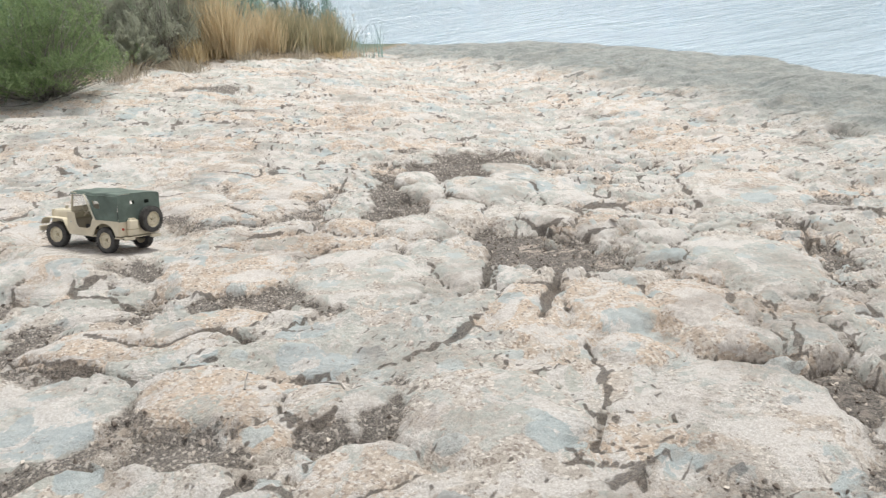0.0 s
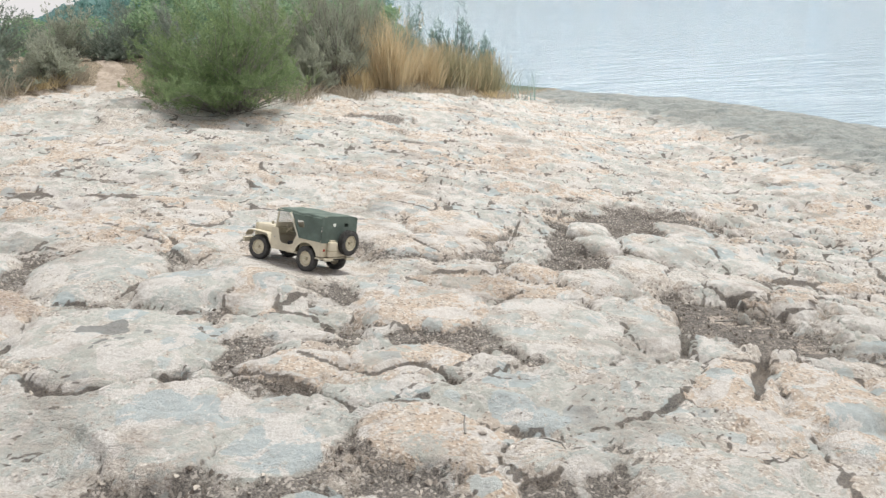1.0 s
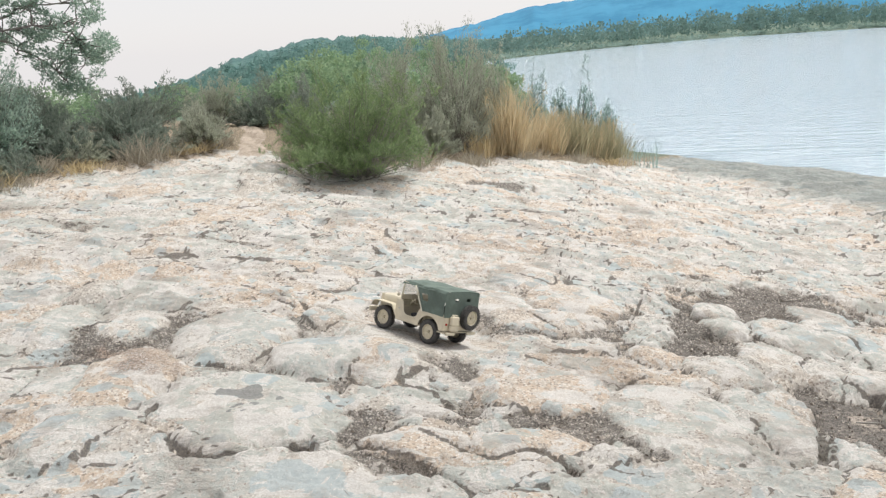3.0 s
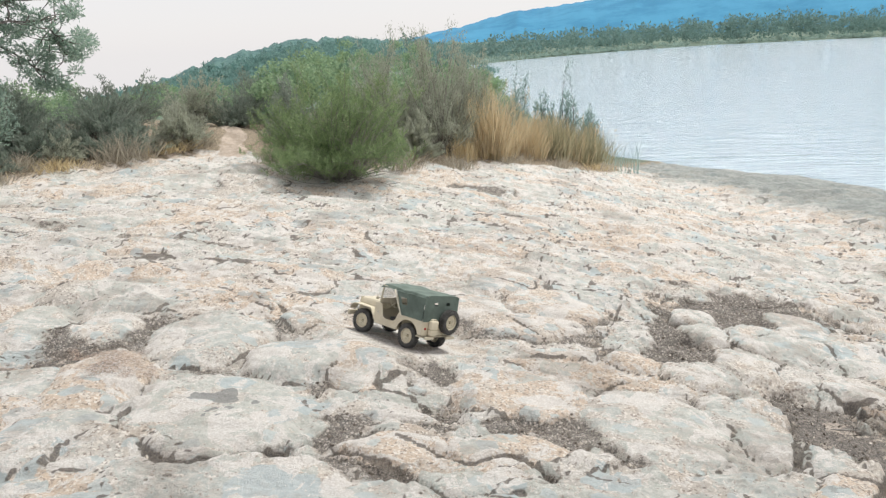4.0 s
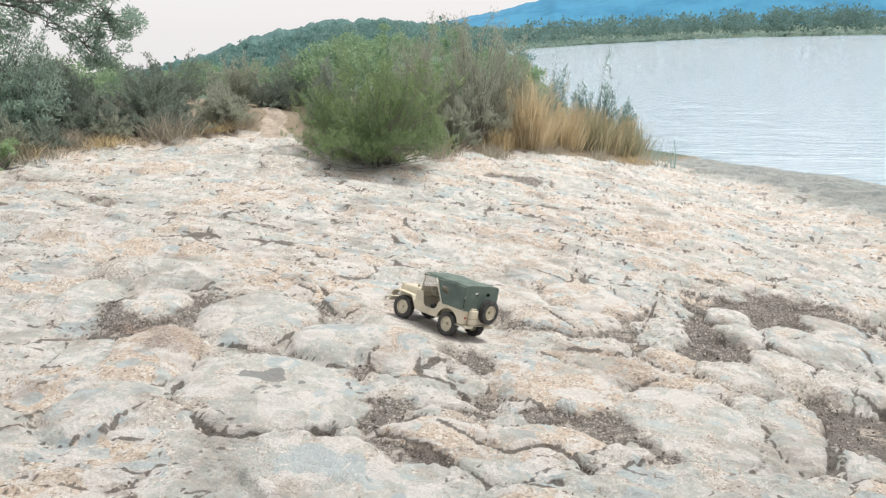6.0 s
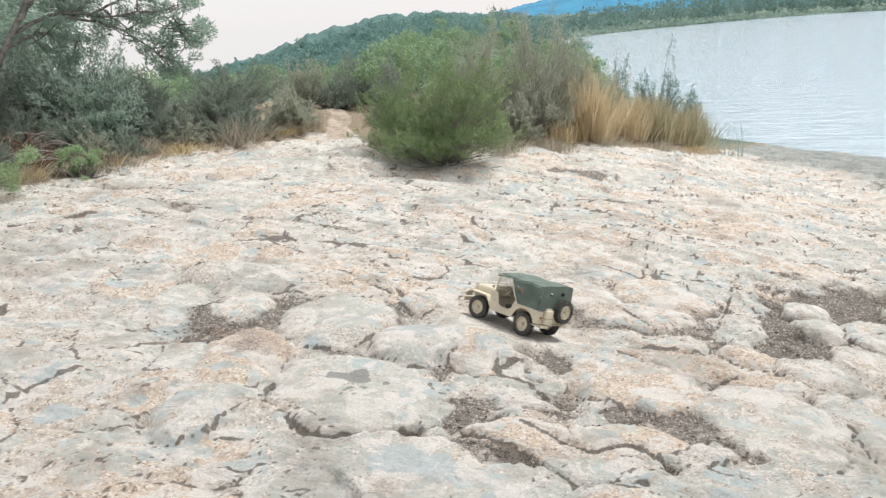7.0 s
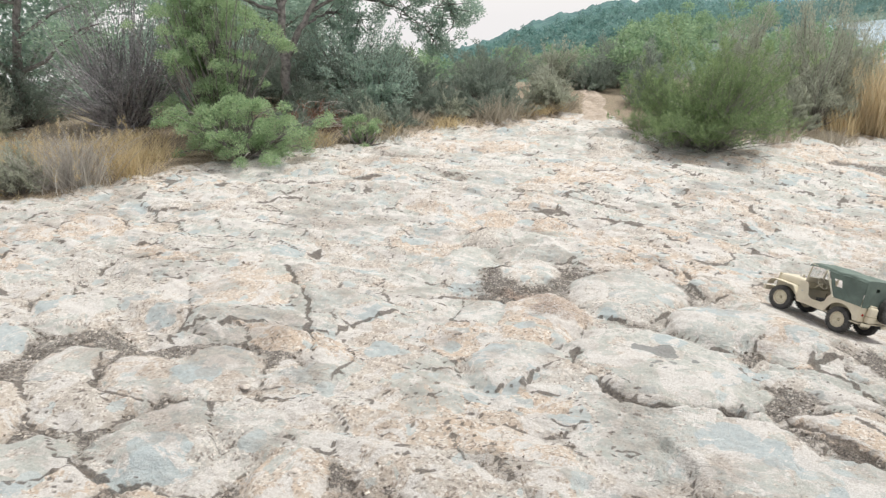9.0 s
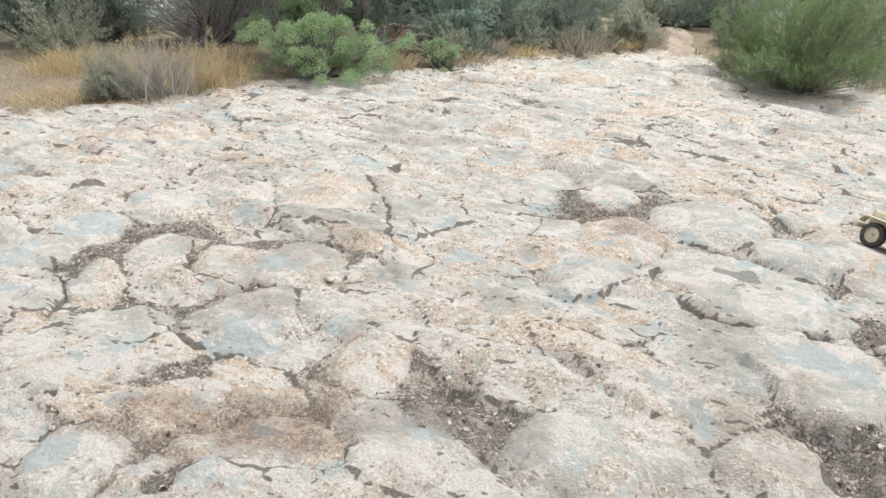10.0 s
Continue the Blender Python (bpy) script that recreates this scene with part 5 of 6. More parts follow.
def tree(name, x, y, h, spread, leaf, label, seed=1, trunk_r=0.07, lean=(0.2, 0.0), count=26000, size=0.05, low=0.4, clumps=70, slim=0.4, droop=0.0, limbs=11):
    """A tapered trunk, limbs that fork, and a crown of many leaf clumps with gaps."""
    rng = np.random.default_rng(seed)
    ob = thing(name, pose(x, y, top(x, y) - 0.05), label, "tree")
    tr = np.array([[[0, 0, 0], [0.05 * lean[0], 0, 0.2 * h], [0.4 * lean[0], 0.3 * lean[1], 0.45 * h], [0.8 * lean[0], lean[1], 0.7 * h], [lean[0], lean[1], 0.92 * h]]], float)
    part("trunk", twigs(name + "_trunk", tr, trunk_r, 0.012, M_BARK, 10), None, ob)
    st = rng.uniform(0.22, 0.9, limbs)
    i = np.minimum((st * 4).astype(int), 3)
    fr = (st * 4 - i)[:, None]
    b = tr[0, i] * (1 - fr) + tr[0, i + 1] * fr
    az = np.linspace(0, 2 * np.pi * 2.4, limbs) + rng.uniform(-0.5, 0.5, limbs)
    reach = spread * rng.uniform(0.65, 1.05, limbs) * (1.15 - 0.6 * st)
    e = b + np.stack([np.cos(az) * reach, np.sin(az) * reach, rng.uniform(0.05, 0.5, limbs) * reach], 1)
    lp = bent(b, e, 7, 0.10, rng, 0.1)
    lp[:, 1:-1] += rng.normal(size=lp[:, 1:-1].shape) * 0.035
    for one, girth in zip(lp, trunk_r * 0.42 * (1.1 - 0.6 * st)):
        part("limb", twigs(name + "_limb", one[None], float(girth), 0.008, M_BARK, 7), None, ob)
    s = rng.integers(0, limbs, clumps)
    t = rng.uniform(0.35, 1.0, clumps)
    j = np.minimum((t * 6).astype(int), 5)
    g = (t * 6 - j)[:, None]
    c0 = lp[s, j] * (1 - g) + lp[s, j + 1] * g
    c1 = c0 + unit(rng, clumps) * np.array([1, 1, 0.6]) * rng.uniform(0.12, 0.42, (clumps, 1)) * spread * 0.5
    c1[:, 2] = np.maximum(c1[:, 2], low)
    bp = bent(c0, c1, 5, 0.04, rng)
    part("branch", twigs(name + "_branches", bp, 0.011, 0.003, M_BARK, 5), None, ob)
    q = rng.integers(0, clumps, count)
    rad = 0.16 * spread * rng.uniform(0.6, 1.35, clumps)
    off = unit(rng, count) * (rng.uniform(0, 1, count) ** 0.45 * rad[q])[:, None] * np.array([1, 1, 0.62])
    p = c1[q] + off
    d = off + unit(rng, count) * 0.06 + np.array([0, 0, 0.03 - droop])
    ln = size * rng.uniform(0.6, 1.4, count)
    part("crown", leaf_mesh(name + "_crown", p, d, ln, ln * slim, leaf, rng), None, ob)
    return ob


def crown_of(name, ob, spots, radii, count, size, slim, leaf, rng, flat=0.62, droop=0.0):
    """Leaves gathered in clumps round the given spots."""
    q = rng.choice(len(spots), count, p=radii**2 / (radii**2).sum())
    off = unit(rng, count) * (rng.uniform(0, 1, count) ** 0.4 * radii[q])[:, None] * np.array([1, 1, flat])
    p = spots[q] + off
    d = off * 1.2 + unit(rng, count) * 0.09 + np.array([0, 0, 0.05])
    p[:, 2] -= droop * (off[:, 0] ** 2 + off[:, 1] ** 2) / np.maximum(radii[q], 0.01)
    p[:, 2] = np.maximum(p[:, 2], 0.03)
    ln = size * rng.uniform(0.6, 1.4, count)
    return part("crown", leaf_mesh(name + "_crown", p, d, ln, ln * slim, leaf, rng), None, ob)


def juniper(name, x, y, w, deep, h, label, clumps, count, seed, r0=0.11, r1=0.2, low=0.1, category="bush", size=0.03):
    """A juniper: stems from the ground to soft drooping clumps, with dark gaps between them."""
    rng = np.random.default_rng(seed)
    ob = thing(name, pose(x, y, top(x, y) - 0.03), label, category)
    az, zz = rng.uniform(0, 2 * np.pi, clumps), np.linspace(low, 1, clumps) + rng.uniform(-0.04, 0.04, clumps)
    taper = np.sqrt(np.clip(1.15 - zz**6, 0.03, 1)) * (0.8 + 0.35 * np.sin(az * 3 + seed + zz * 7)) * rng.uniform(0.25, 1.1, clumps) * (0.8 + 0.2 * np.cos(zz * 9))
    spots = np.stack([np.cos(az) * taper * w / 2, np.sin(az) * taper * deep / 2, zz * h], 1)
    base = spots * np.array([0.15, 0.15, 0.0]) + rng.normal(size=spots.shape) * np.array([0.03, 0.03, 0])
    part("branchwork", twigs(name + "_stems", bent(base, spots, 7, 0.06, rng, 0.04), 0.012, 0.003, M_BARK, 5), None, ob)
    crown_of(name, ob, spots, rng.uniform(r0, r1, clumps), count, size, 0.34, L_JUNIPER, rng, 0.62, 0.5)
    return ob


def forked_tree(name, x, y, label, seed, turn, stems, limbs, clumps, count, leaf):
    """A tree whose stems and limbs follow given lines (across, height); turn is the bearing of 'across'."""
    rng = np.random.default_rng(seed)
    ob = thing(name, pose(x, y, top(x, y) - 0.05), label, "tree")
    c, n = math.cos(radians(turn)), math.sin(radians(turn))

    def line(pts, deep):
        p = np.array(pts, float)
        p[:, 1] += 0.33 * np.minimum(1, p[:, 1] / 0.4)
        k = np.linspace(0, len(p) - 1, 4 * len(p))
        u, z = np.interp(k, np.arange(len(p)), p[:, 0]), np.interp(k, np.arange(len(p)), p[:, 1])
        v = deep * np.linspace(0, 1, len(k)) ** 1.3
        out = np.stack([u * c - v * n, u * n + v * c, z], 1)
        out[1:] += rng.normal(size=(len(k) - 1, 3)) * 0.014
        return out

    ends = []
    for pts, r0, r1, deep in stems:
        part("trunk", twigs(name + "_trunk", line(pts, deep)[None], r0, r1, M_BARK, 10), None, ob)
    for pts, r0, deep in limbs:
        path = line(pts, deep)
        part("limb", twigs(name + "_limb", path[None], r0, 0.006, M_BARK, 7), None, ob)
        ends.append(path)
    s = rng.integers(0, len(ends), clumps)
    c0 = np.array([ends[i][int(len(ends[i]) * t * 0.999)] for i, t in zip(s, rng.uniform(0.4, 1.0, clumps))])
    c1 = c0 + unit(rng, clumps) * np.array([1, 1, 0.75]) * rng.uniform(0.1, 0.42, (clumps, 1))
    part("branch", twigs(name + "_branches", bent(c0, c1, 5, 0.04, rng), 0.009, 0.0025, M_BARK, 5), None, ob)
    crown_of(name, ob, c1, rng.uniform(0.05, 0.13, clumps), count, 0.042, 0.36, leaf, rng, 0.7)
    return ob


# ---- the jeep on the rock ----
JEEP_REAR, JEEP_YAW = (-0.170, 3.775), 137.0
JEEP_SIZE = 1.08


def rest_jeep():
    """The pose at which the four wheels rest on the rock."""
    c, n = math.cos(radians(JEEP_YAW)), math.sin(radians(JEEP_YAW))
    spots = []
    for lx, ly in ((-0.152, 0.103), (-0.152, -0.103), (0.19, 0.103), (0.19, -0.103)):
        wx = JEEP_REAR[0] + (c * (lx + 0.152) - n * ly) * JEEP_SIZE
        wy = JEEP_REAR[1] + (n * (lx + 0.152) + c * ly) * JEEP_SIZE
        px = [wx + dx for dx in (-0.025, 0, 0.025) for dy in (-0.025, 0, 0.025)]
        py = [wy + dy for dx in (-0.025, 0, 0.025) for dy in (-0.025, 0, 0.025)]
        hz_ = max(float(np.mean(height(np.array(px), np.array(py))[0])), float(ground(wx, wy)) - 0.05)
        spots.append((lx, ly, wx, wy, hz_))
    a = np.array([[1, s[0] * JEEP_SIZE, s[1] * JEEP_SIZE] for s in spots])
    z = np.linalg.lstsq(a, np.array([s[4] for s in spots]), rcond=None)[0]
    pitch, roll_ = math.degrees(math.atan(z[1])), math.degrees(math.atan(z[2]))
    ox = JEEP_REAR[0] + c * 0.152 * JEEP_SIZE
    oy = JEEP_REAR[1] + n * 0.152 * JEEP_SIZE
    return pose(ox, oy, z[0] + 0.001, 0, 0, JEEP_YAW) @ pose(0, 0, 0, roll_, -pitch, 0) @ Matrix.Scale(JEEP_SIZE, 4)


jeep = build_jeep(rest_jeep())

# ---- plants round the rock ----
shrub("broom_bush", -1.25, 8.45, 2.35, 1.17, L_BROOM, "rounded green broom bush at the edge of the rock", 44000, 0.048, 0.13, 300, 3, upright=0.45, low=0.1, bark=M_TWIG, sprays=True)
# dry shrubs behind the broom
for k, (x, y, w, h) in enumerate(((-0.1, 10.7, 1.3, 1.75), (0.3, 11.3, 1.0, 1.6), (-0.9, 11.0, 1.2, 1.7), (-0.42, 10.0, 0.9, 0.62))):
    shrub("heath_bush", x, y, w, h, L_HEATH, "tall grey-brown heath bush, half dead", 20000, 0.036, 0.26, 90, 20 + k, M_TWIG, 0.8, group="heath bushes behind the broom")
# golden reeds at the point
for k, (x, y, w, h, leaf, n) in enumerate(((0.66, 11.1, 0.6, 1.3, L_REED, 1200), (1.25, 11.8, 0.65, 0.85, L_REED, 1000), (1.78, 12.3, 0.8, 0.9, L_REED_GREEN, 1300), (2.36, 12.6, 0.8, 0.85, L_REED_GREEN, 900), (2.0, 12.35, 0.7, 0.6, L_REED, 380), (0.25, 10.6, 0.5, 0.5, L_STRAW, 300))):
    tuft("reed_clump", x, y, w, h, leaf, "clump of dry golden reeds beside the lake" if leaf is not L_REED_GREEN else "clump of half-green reeds beside the lake", n, 40 + k, None, 0.0085, 0.12, L_REED if k != 5 else None, "reeds", "reeds on the point")
for k, (x, y, h) in enumerate(((1.3, 12.7, 1.3), (2.15, 13.0, 1.5), (2.55, 13.2, 1.05), (1.7, 13.0, 1.1))):
    shrub("sapling", x, y, 0.45, h, L_TEAL, "thin blue-green sapling among the reeds", 520, 0.055, 0.3, 12, 60 + k, None, 0.45, category="sapling", group="saplings among the reeds", low=0.75)
for k, (x, y, w, h) in enumerate(((0.95, 12.2, 0.9, 1.0), (1.95, 13.1, 1.0, 0.95), (2.6, 13.3, 0.7, 0.75))):
    shrub("reed_bush", x, y, w, h, L_TEAL, "loose blue-green bush among the reeds", 4200, 0.05, 0.2, 60, 90 + k, None, 0.6, category="bush", group="bushes among the reeds", low=0.35)
for k, (x, y, h) in enumerate(((2.95, 12.2, 0.75), (3.25, 12.6, 0.85), (3.0, 13.0, 0.6))):
    tuft("lake_reed", x, y, 0.35, h, L_TEAL, "sparse thin reeds standing at the water", 16, 70 + k, None, 0.008, 0.06, None, "reeds", "reeds in the water")
# scrub between the path and the big tree
for k, (x, y, w, h, leaf, n) in enumerate(((-3.35, 9.3, 0.9, 0.55, L_HEATH, 7000), (-4.2, 9.0, 1.2, 0.66, L_SCRUB, 10000), (-5.0, 8.5, 1.3, 0.62, L_SCRUB, 10000), (-4.6, 10.6, 1.6, 0.72, L_SCRUB, 10000), (-3.75, 11.2, 1.2, 0.75, L_HEATH, 8000), (-5.9, 9.9, 1.6, 0.72, L_SCRUB, 10000), (-2.15, 10.3, 0.9, 0.85, L_SCRUB, 7000), (-3.0, 11.9, 1.3, 0.85, L_SCRUB, 8000), (-5.65, 8.25, 1.1, 0.8, L_SCRUB, 8000), (-3.12, 11.0, 0.8, 0.5, L_SCRUB, 5000), (-4.55, 8.15, 1.0, 0.42, L_SCRUB, 5000), (-3.85, 8.75, 0.9, 0.38, L_SCRUB, 4500), (-5.25, 7.55, 1.0, 0.45, L_SCRUB, 5000))):
    shrub("scrub_bush", x, y, w, h, leaf, "dark low scrub bush beside the path" if leaf is L_SCRUB else "dry brown heath bush beside the path", n, 0.045, 0.28, 170, 80 + k, M_TWIG if leaf is L_HEATH else None, 0.5, group="scrub by the path")
for k, (x, y, w, h) in enumerate(((-3.7, 8.45, 0.6, 0.42), (-4.5, 7.85, 0.4, 0.16), (-2.05, 8.95, 0.35, 0.25), (-0.55, 9.3, 0.5, 0.25), (0.1, 10.0, 0.5, 0.28), (-5.1, 7.25, 0.4, 0.15), (-5.65, 7.15, 0.7, 0.24), (-6.0, 6.95, 0.6, 0.2), (-4.9, 7.2, 0.5, 0.18), (-4.3, 8.1, 0.4, 0.16))):
    tuft("dry_grass", x, y, w, h, L_GREY, "tuft of dry grey grass at the rock's edge", 320, 100 + k, None, 0.008, 0.4, None, "grass", "dry grass along the rock")
rt = random.Random(51)
for k in range(26):
    x = rt.uniform(-5.7, -3.15) if k < 20 else rt.uniform(-0.6, 2.4)
    y = float(np.interp(x, ROCK_EDGE_X, ROCK_EDGE_Y)) + rt.uniform(-0.1, 0.45)
    tuft("dry_grass", x, y, rt.uniform(0.3, 0.6), rt.uniform(0.12, 0.3), L_GREY if k % 3 else L_STRAW, "low tuft of dry grass at the rock's edge", 170, 300 + k, None, 0.008, 0.55, None, "grass", "dry grass along the rock")
for k in range(7):
    x = -5.6 + 0.33 * k + rt.uniform(-0.1, 0.1)
    y = float(np.interp(x, ROCK_EDGE_X, ROCK_EDGE_Y)) + rt.uniform(0.3, 0.6)
    shrub("scrub_bush", x, y, rt.uniform(0.5, 0.8), rt.uniform(0.2, 0.36), L_SCRUB if k % 2 else L_HEATH, "small low scrub bush at the rock's edge", 2600, 0.04, 0.28, 70, 340 + k, M_TWIG, 0.5, group="scrub by the path")
# trees on the left
forked_tree("pine_tree", -6.38, 7.75, "dark tree with a forked grey trunk and open crown", 5, 39,
            [([(0, 0), (0.02, 0.45), (0.05, 1.1), (0.0, 1.9), (0.12, 2.8)], 0.075, 0.02, 0.1),
             ([(0.0, 0.38), (0.18, 0.62), (0.36, 0.92), (0.66, 1.35), (1.1, 1.85), (1.4, 2.5)], 0.05, 0.013, -0.25)],
            [([(0.38, 0.95), (0.8, 1.14), (1.45, 1.10), (2.25, 1.16)], 0.026, -0.2), ([(2.0, 1.12), (2.25, 1.0), (2.35, 0.72)], 0.012, 0.1),
             ([(0.55, 1.2), (1.0, 1.55), (2.0, 1.8)], 0.03, 0.5), ([(0.45, 1.05), (0.75, 1.6), (0.95, 2.3)], 0.032, -0.5), ([(0.66, 1.35), (1.4, 1.6), (2.2, 1.62)], 0.024, -0.6),
             ([(0.05, 1.1), (-0.5, 1.5), (-1.2, 1.62)], 0.03, -0.3), ([(0.03, 1.3), (-0.35, 1.85), (-0.8, 2.3)], 0.03, 0.5), ([(0.04, 0.95), (-0.4, 1.15), (-0.9, 1.25)], 0.026, 0.6),
             ([(0.0, 1.7), (0.35, 2.1), (0.6, 2.7)], 0.028, 0.4), ([(0.05, 1.0), (0.25, 1.35), (0.3, 1.8)], 0.03, 0.5), ([(0.9, 1.65), (1.3, 2.1), (1.8, 2.3)], 0.024, 0.1),
             ([(0.0, 1.8), (-0.3, 2.4), (-0.7, 2.9)], 0.026, -0.4), ([(0.3, 0.8), (0.7, 0.95), (1.2, 0.82)], 0.02, 0.6), ([(1.0, 1.12), (1.6, 0.95), (2.1, 0.55)], 0.018, 0.3), ([(1.2, 1.1), (1.7, 1.35), (2.4, 1.4)], 0.018, 0.1), ([(1.1, 1.85), (1.8, 2.0), (2.4, 1.9)], 0.02, -0.3), ([(0.6, 1.3), (0.95, 1.45), (1.4, 1.42)], 0.02, 0.7)], 430, 56000, L_TREE)
tree("pine_tree", -9.7, 6.5, 3.2, 1.7, L_OAK, "mid-green leafy tree standing behind dead shrubs", 9, 0.08, (0.3, 0.3), 26000, 0.055, 0.3, 130, 0.35, limbs=16)
tree("pine_tree", -8.6, 10.4, 3.0, 1.9, L_TREE, "dark green tree in the wood behind", 12, 0.08, (0.4, 0.1), 20000, 0.06, 0.35, 110, 0.35, limbs=14)
tree("pine_tree", -12.0, 9.8, 3.6, 2.4, L_TREE, "dark green tree at the back of the wood", 14, 0.08, (0.1, 0.1), 20000, 0.075, 0.3, 120, 0.35, limbs=14)
juniper("juniper_tree", -6.27, 6.32, 1.9, 1.2, 1.75, "fresh green juniper with drooping clumped sprays", 240, 62000, 15, 0.055, 0.115, 0.2, "tree", 0.027)
for k, (x, y, w, h, leaf, n) in enumerate(((-7.6, 9.6, 1.8, 1.2, L_SCRUB, 10000), (-8.9, 8.7, 1.7, 1.3, L_SCRUB, 10000), (-9.6, 6.4, 1.6, 1.1, L_SCRUB, 9000), (-7.4, 8.3, 1.3, 0.95, L_SCRUB, 8000), (-6.0, 8.8, 1.7, 1.3, L_TREE, 11000), (-5.2, 7.9, 1.3, 1.0, L_TREE, 10000), (-6.75, 8.4, 1.4, 0.95, L_SCRUB, 8000), (-5.85, 7.45, 0.9, 0.5, L_SCRUB, 6000), (-7.2, 7.2, 1.2, 0.8, L_TREE, 8000), (-9.2, 5.4, 1.2, 0.8, L_HEATH, 7000), (-10.6, 6.0, 1.8, 1.6, L_SCRUB, 10000))):
    shrub("scrub_bush", x, y, w, h, leaf, "dark low scrub bush under the trees" if leaf is L_SCRUB else "dry brown heath bush under the trees", n, 0.045, 0.3, 170, 140 + k, M_TWIG if leaf is L_HEATH else None, 0.45, group="scrub under the trees")
juniper("juniper_mound", -5.52, 5.70, 2.3, 1.15, 0.60, "low green juniper spreading over the rock", 130, 32000, 16, 0.055, 0.10, 0.1, "bush", 0.026)
juniper("juniper_mound", -4.75, 6.75, 0.6, 0.5, 0.32, "small green juniper sprig on red litter", 26, 4200, 17, 0.04, 0.07, 0.15, "bush", 0.026)
dead = shrub("dead_branch", -5.32, 6.75, 0.9, 0.42, L_RUST, "rust-red dead branches with bare grey twigs", 2600, 0.03, 0.3, 130, 18, M_TWIG_RED, 0.5, category="dead bush")
rb = np.random.default_rng(4)
b0 = np.stack([rb.uniform(-0.35, 0.1, 16), rb.uniform(-0.15, 0.15, 16), rb.uniform(0.05, 0.25, 16)], 1)
b1 = b0 + np.stack([rb.uniform(0.1, 0.5, 16), rb.uniform(-0.1, 0.35, 16), rb.uniform(-0.1, 0.3, 16)], 1)
for bough in bent(b0, b1, 7, 0.04, rb, 0.04):
    part("bare_bough", twigs("bare_bough", bough[None], 0.007, 0.002, M_BOUGH, 6), None, dead, "bare pale grey arching bough")
shrub("dead_bush", -8.0, 6.6, 2.1, 1.9, L_SCRUB, "tall bare grey dead bush", 5200, 0.03, 0.2, 520, 19, M_TWIG_GREY, 0.4, category="dead bush")
tuft("grey_grass", -6.50, 4.42, 0.55, 0.72, L_ASH, "clump of grey dead grass with straw heads", 700, 121, None, 0.006, 0.42, L_STRAW)
tuft("grey_grass", -6.25, 4.85, 0.5, 0.5, L_STRAW, "clump of straw-coloured dead grass", 260, 131, None, 0.007, 0.4, L_STRAW)
tuft("straw_grass", -6.5, 5.35, 0.6, 0.3, L_STRAW, "golden dry grass behind the rock", 260, 122, None, 0.009, 0.35)
shrub("brown_bush", -6.72, 4.05, 0.6, 0.5, L_HEATH, "dry brown bush at the edge of the rock", 4500, 0.035, 0.3, 140, 23, M_TWIG, 0.5)
tuft("straw_grass", -7.15, 3.85, 1.0, 0.16, L_STRAW, "golden dry grass at the foot of the bushes", 480, 126, 0.8, 0.007, 0.8)
tuft("straw_grass", -8.3, 4.9, 1.4, 0.35, L_STRAW, "golden dry grass behind the rock", 900, 124, 1.0, 0.008, 0.5)
tuft("straw_grass", -7.3, 6.0, 1.0, 0.2, L_STRAW, "golden dry grass behind the rock", 500, 125, 1.0, 0.008, 0.5)


# ---- woods, far shore and hills ----
def woods(name, spots, leaf, label, count, size, seed):
    """Far trees and bushes as one mass of leaf clumps: spots are (x, y, width, height)."""
    rng = np.random.default_rng(seed)
    s = np.array(spots)
    gz0 = ground(s[:, 0], s[:, 1])
    k = rng.choice(len(s), count, p=(s[:, 2] * s[:, 3]) / (s[:, 2] * s[:, 3]).sum())
    lob = unit(rng, len(s) * 13).reshape(len(s), 13, 3) * rng.uniform(0.6, 1.15, (len(s), 13, 1))
    sub = lob[k, rng.integers(0, 13, count)]
    off = sub * 0.33 + unit(rng, count) * (rng.uniform(0, 1, count) ** 0.5 * 0.13)[:, None]
    p = np.stack([s[k, 0] + off[:, 0] * s[k, 2], s[k, 1] + off[:, 1] * s[k, 2], gz0[k] + s[k, 3] * (0.5 + off[:, 2])], 1)
    d = unit(rng, count) + np.array([0, 0, 0.4])
    ln = size * rng.uniform(0.6, 1.4, count) * s[k, 3] ** 0.3
    ob = new(name, leaf_mesh(name, p, d, ln, ln * 0.55, leaf, rng))
    return tagged(ob, label, "trees", kind="stuff")


rw = random.Random(5)
spots = []
WOOD_AZ = (-80, -50, -38, -30, -22, -18, -14, -10, -5, 0, 4)
WOOD_EL = (5, 5, 1.5, -2.2, -2.8, -1.6, 0.0, 0.7, 0.8, 0.6, -0.6)
for k in range(300):
    az, d = rw.uniform(-78, 3.5), rw.uniform(11.5, 60)
    if az < -34:
        continue
    x, y = d * math.sin(radians(az)), d * math.cos(radians(az))
    if abs(x - np.interp(y, (9, 10.4, 12, 16), (-2.62, -2.98, -3.5, -4.6))) < 0.8 and y < 12.2:
        continue
    tall = (1.55 + d * math.tan(radians(float(np.interp(az, WOOD_AZ, WOOD_EL)))) - float(ground(x, y))) * rw.uniform(0.45, 1.0)
    if -34 < az < -17:
        tall = rw.uniform(0.5, 1.0)
    if tall > 0.3:
        spots.append((x, y, rw.uniform(1.2, 2.4) * max(1, d / 25), tall))
left = []
for k in range(150):
    az, d = rw.uniform(-82, -33), rw.uniform(11.6, 19)
    x, y = d * math.sin(radians(az)), d * math.cos(radians(az))
    left.append((x, y, rw.uniform(1.2, 2.2), rw.uniform(1.0, 3.4)))
woods("left_wood", left, L_TREE, "dark green wood with gaps behind the dead shrubs", 52000, 0.06, 16)
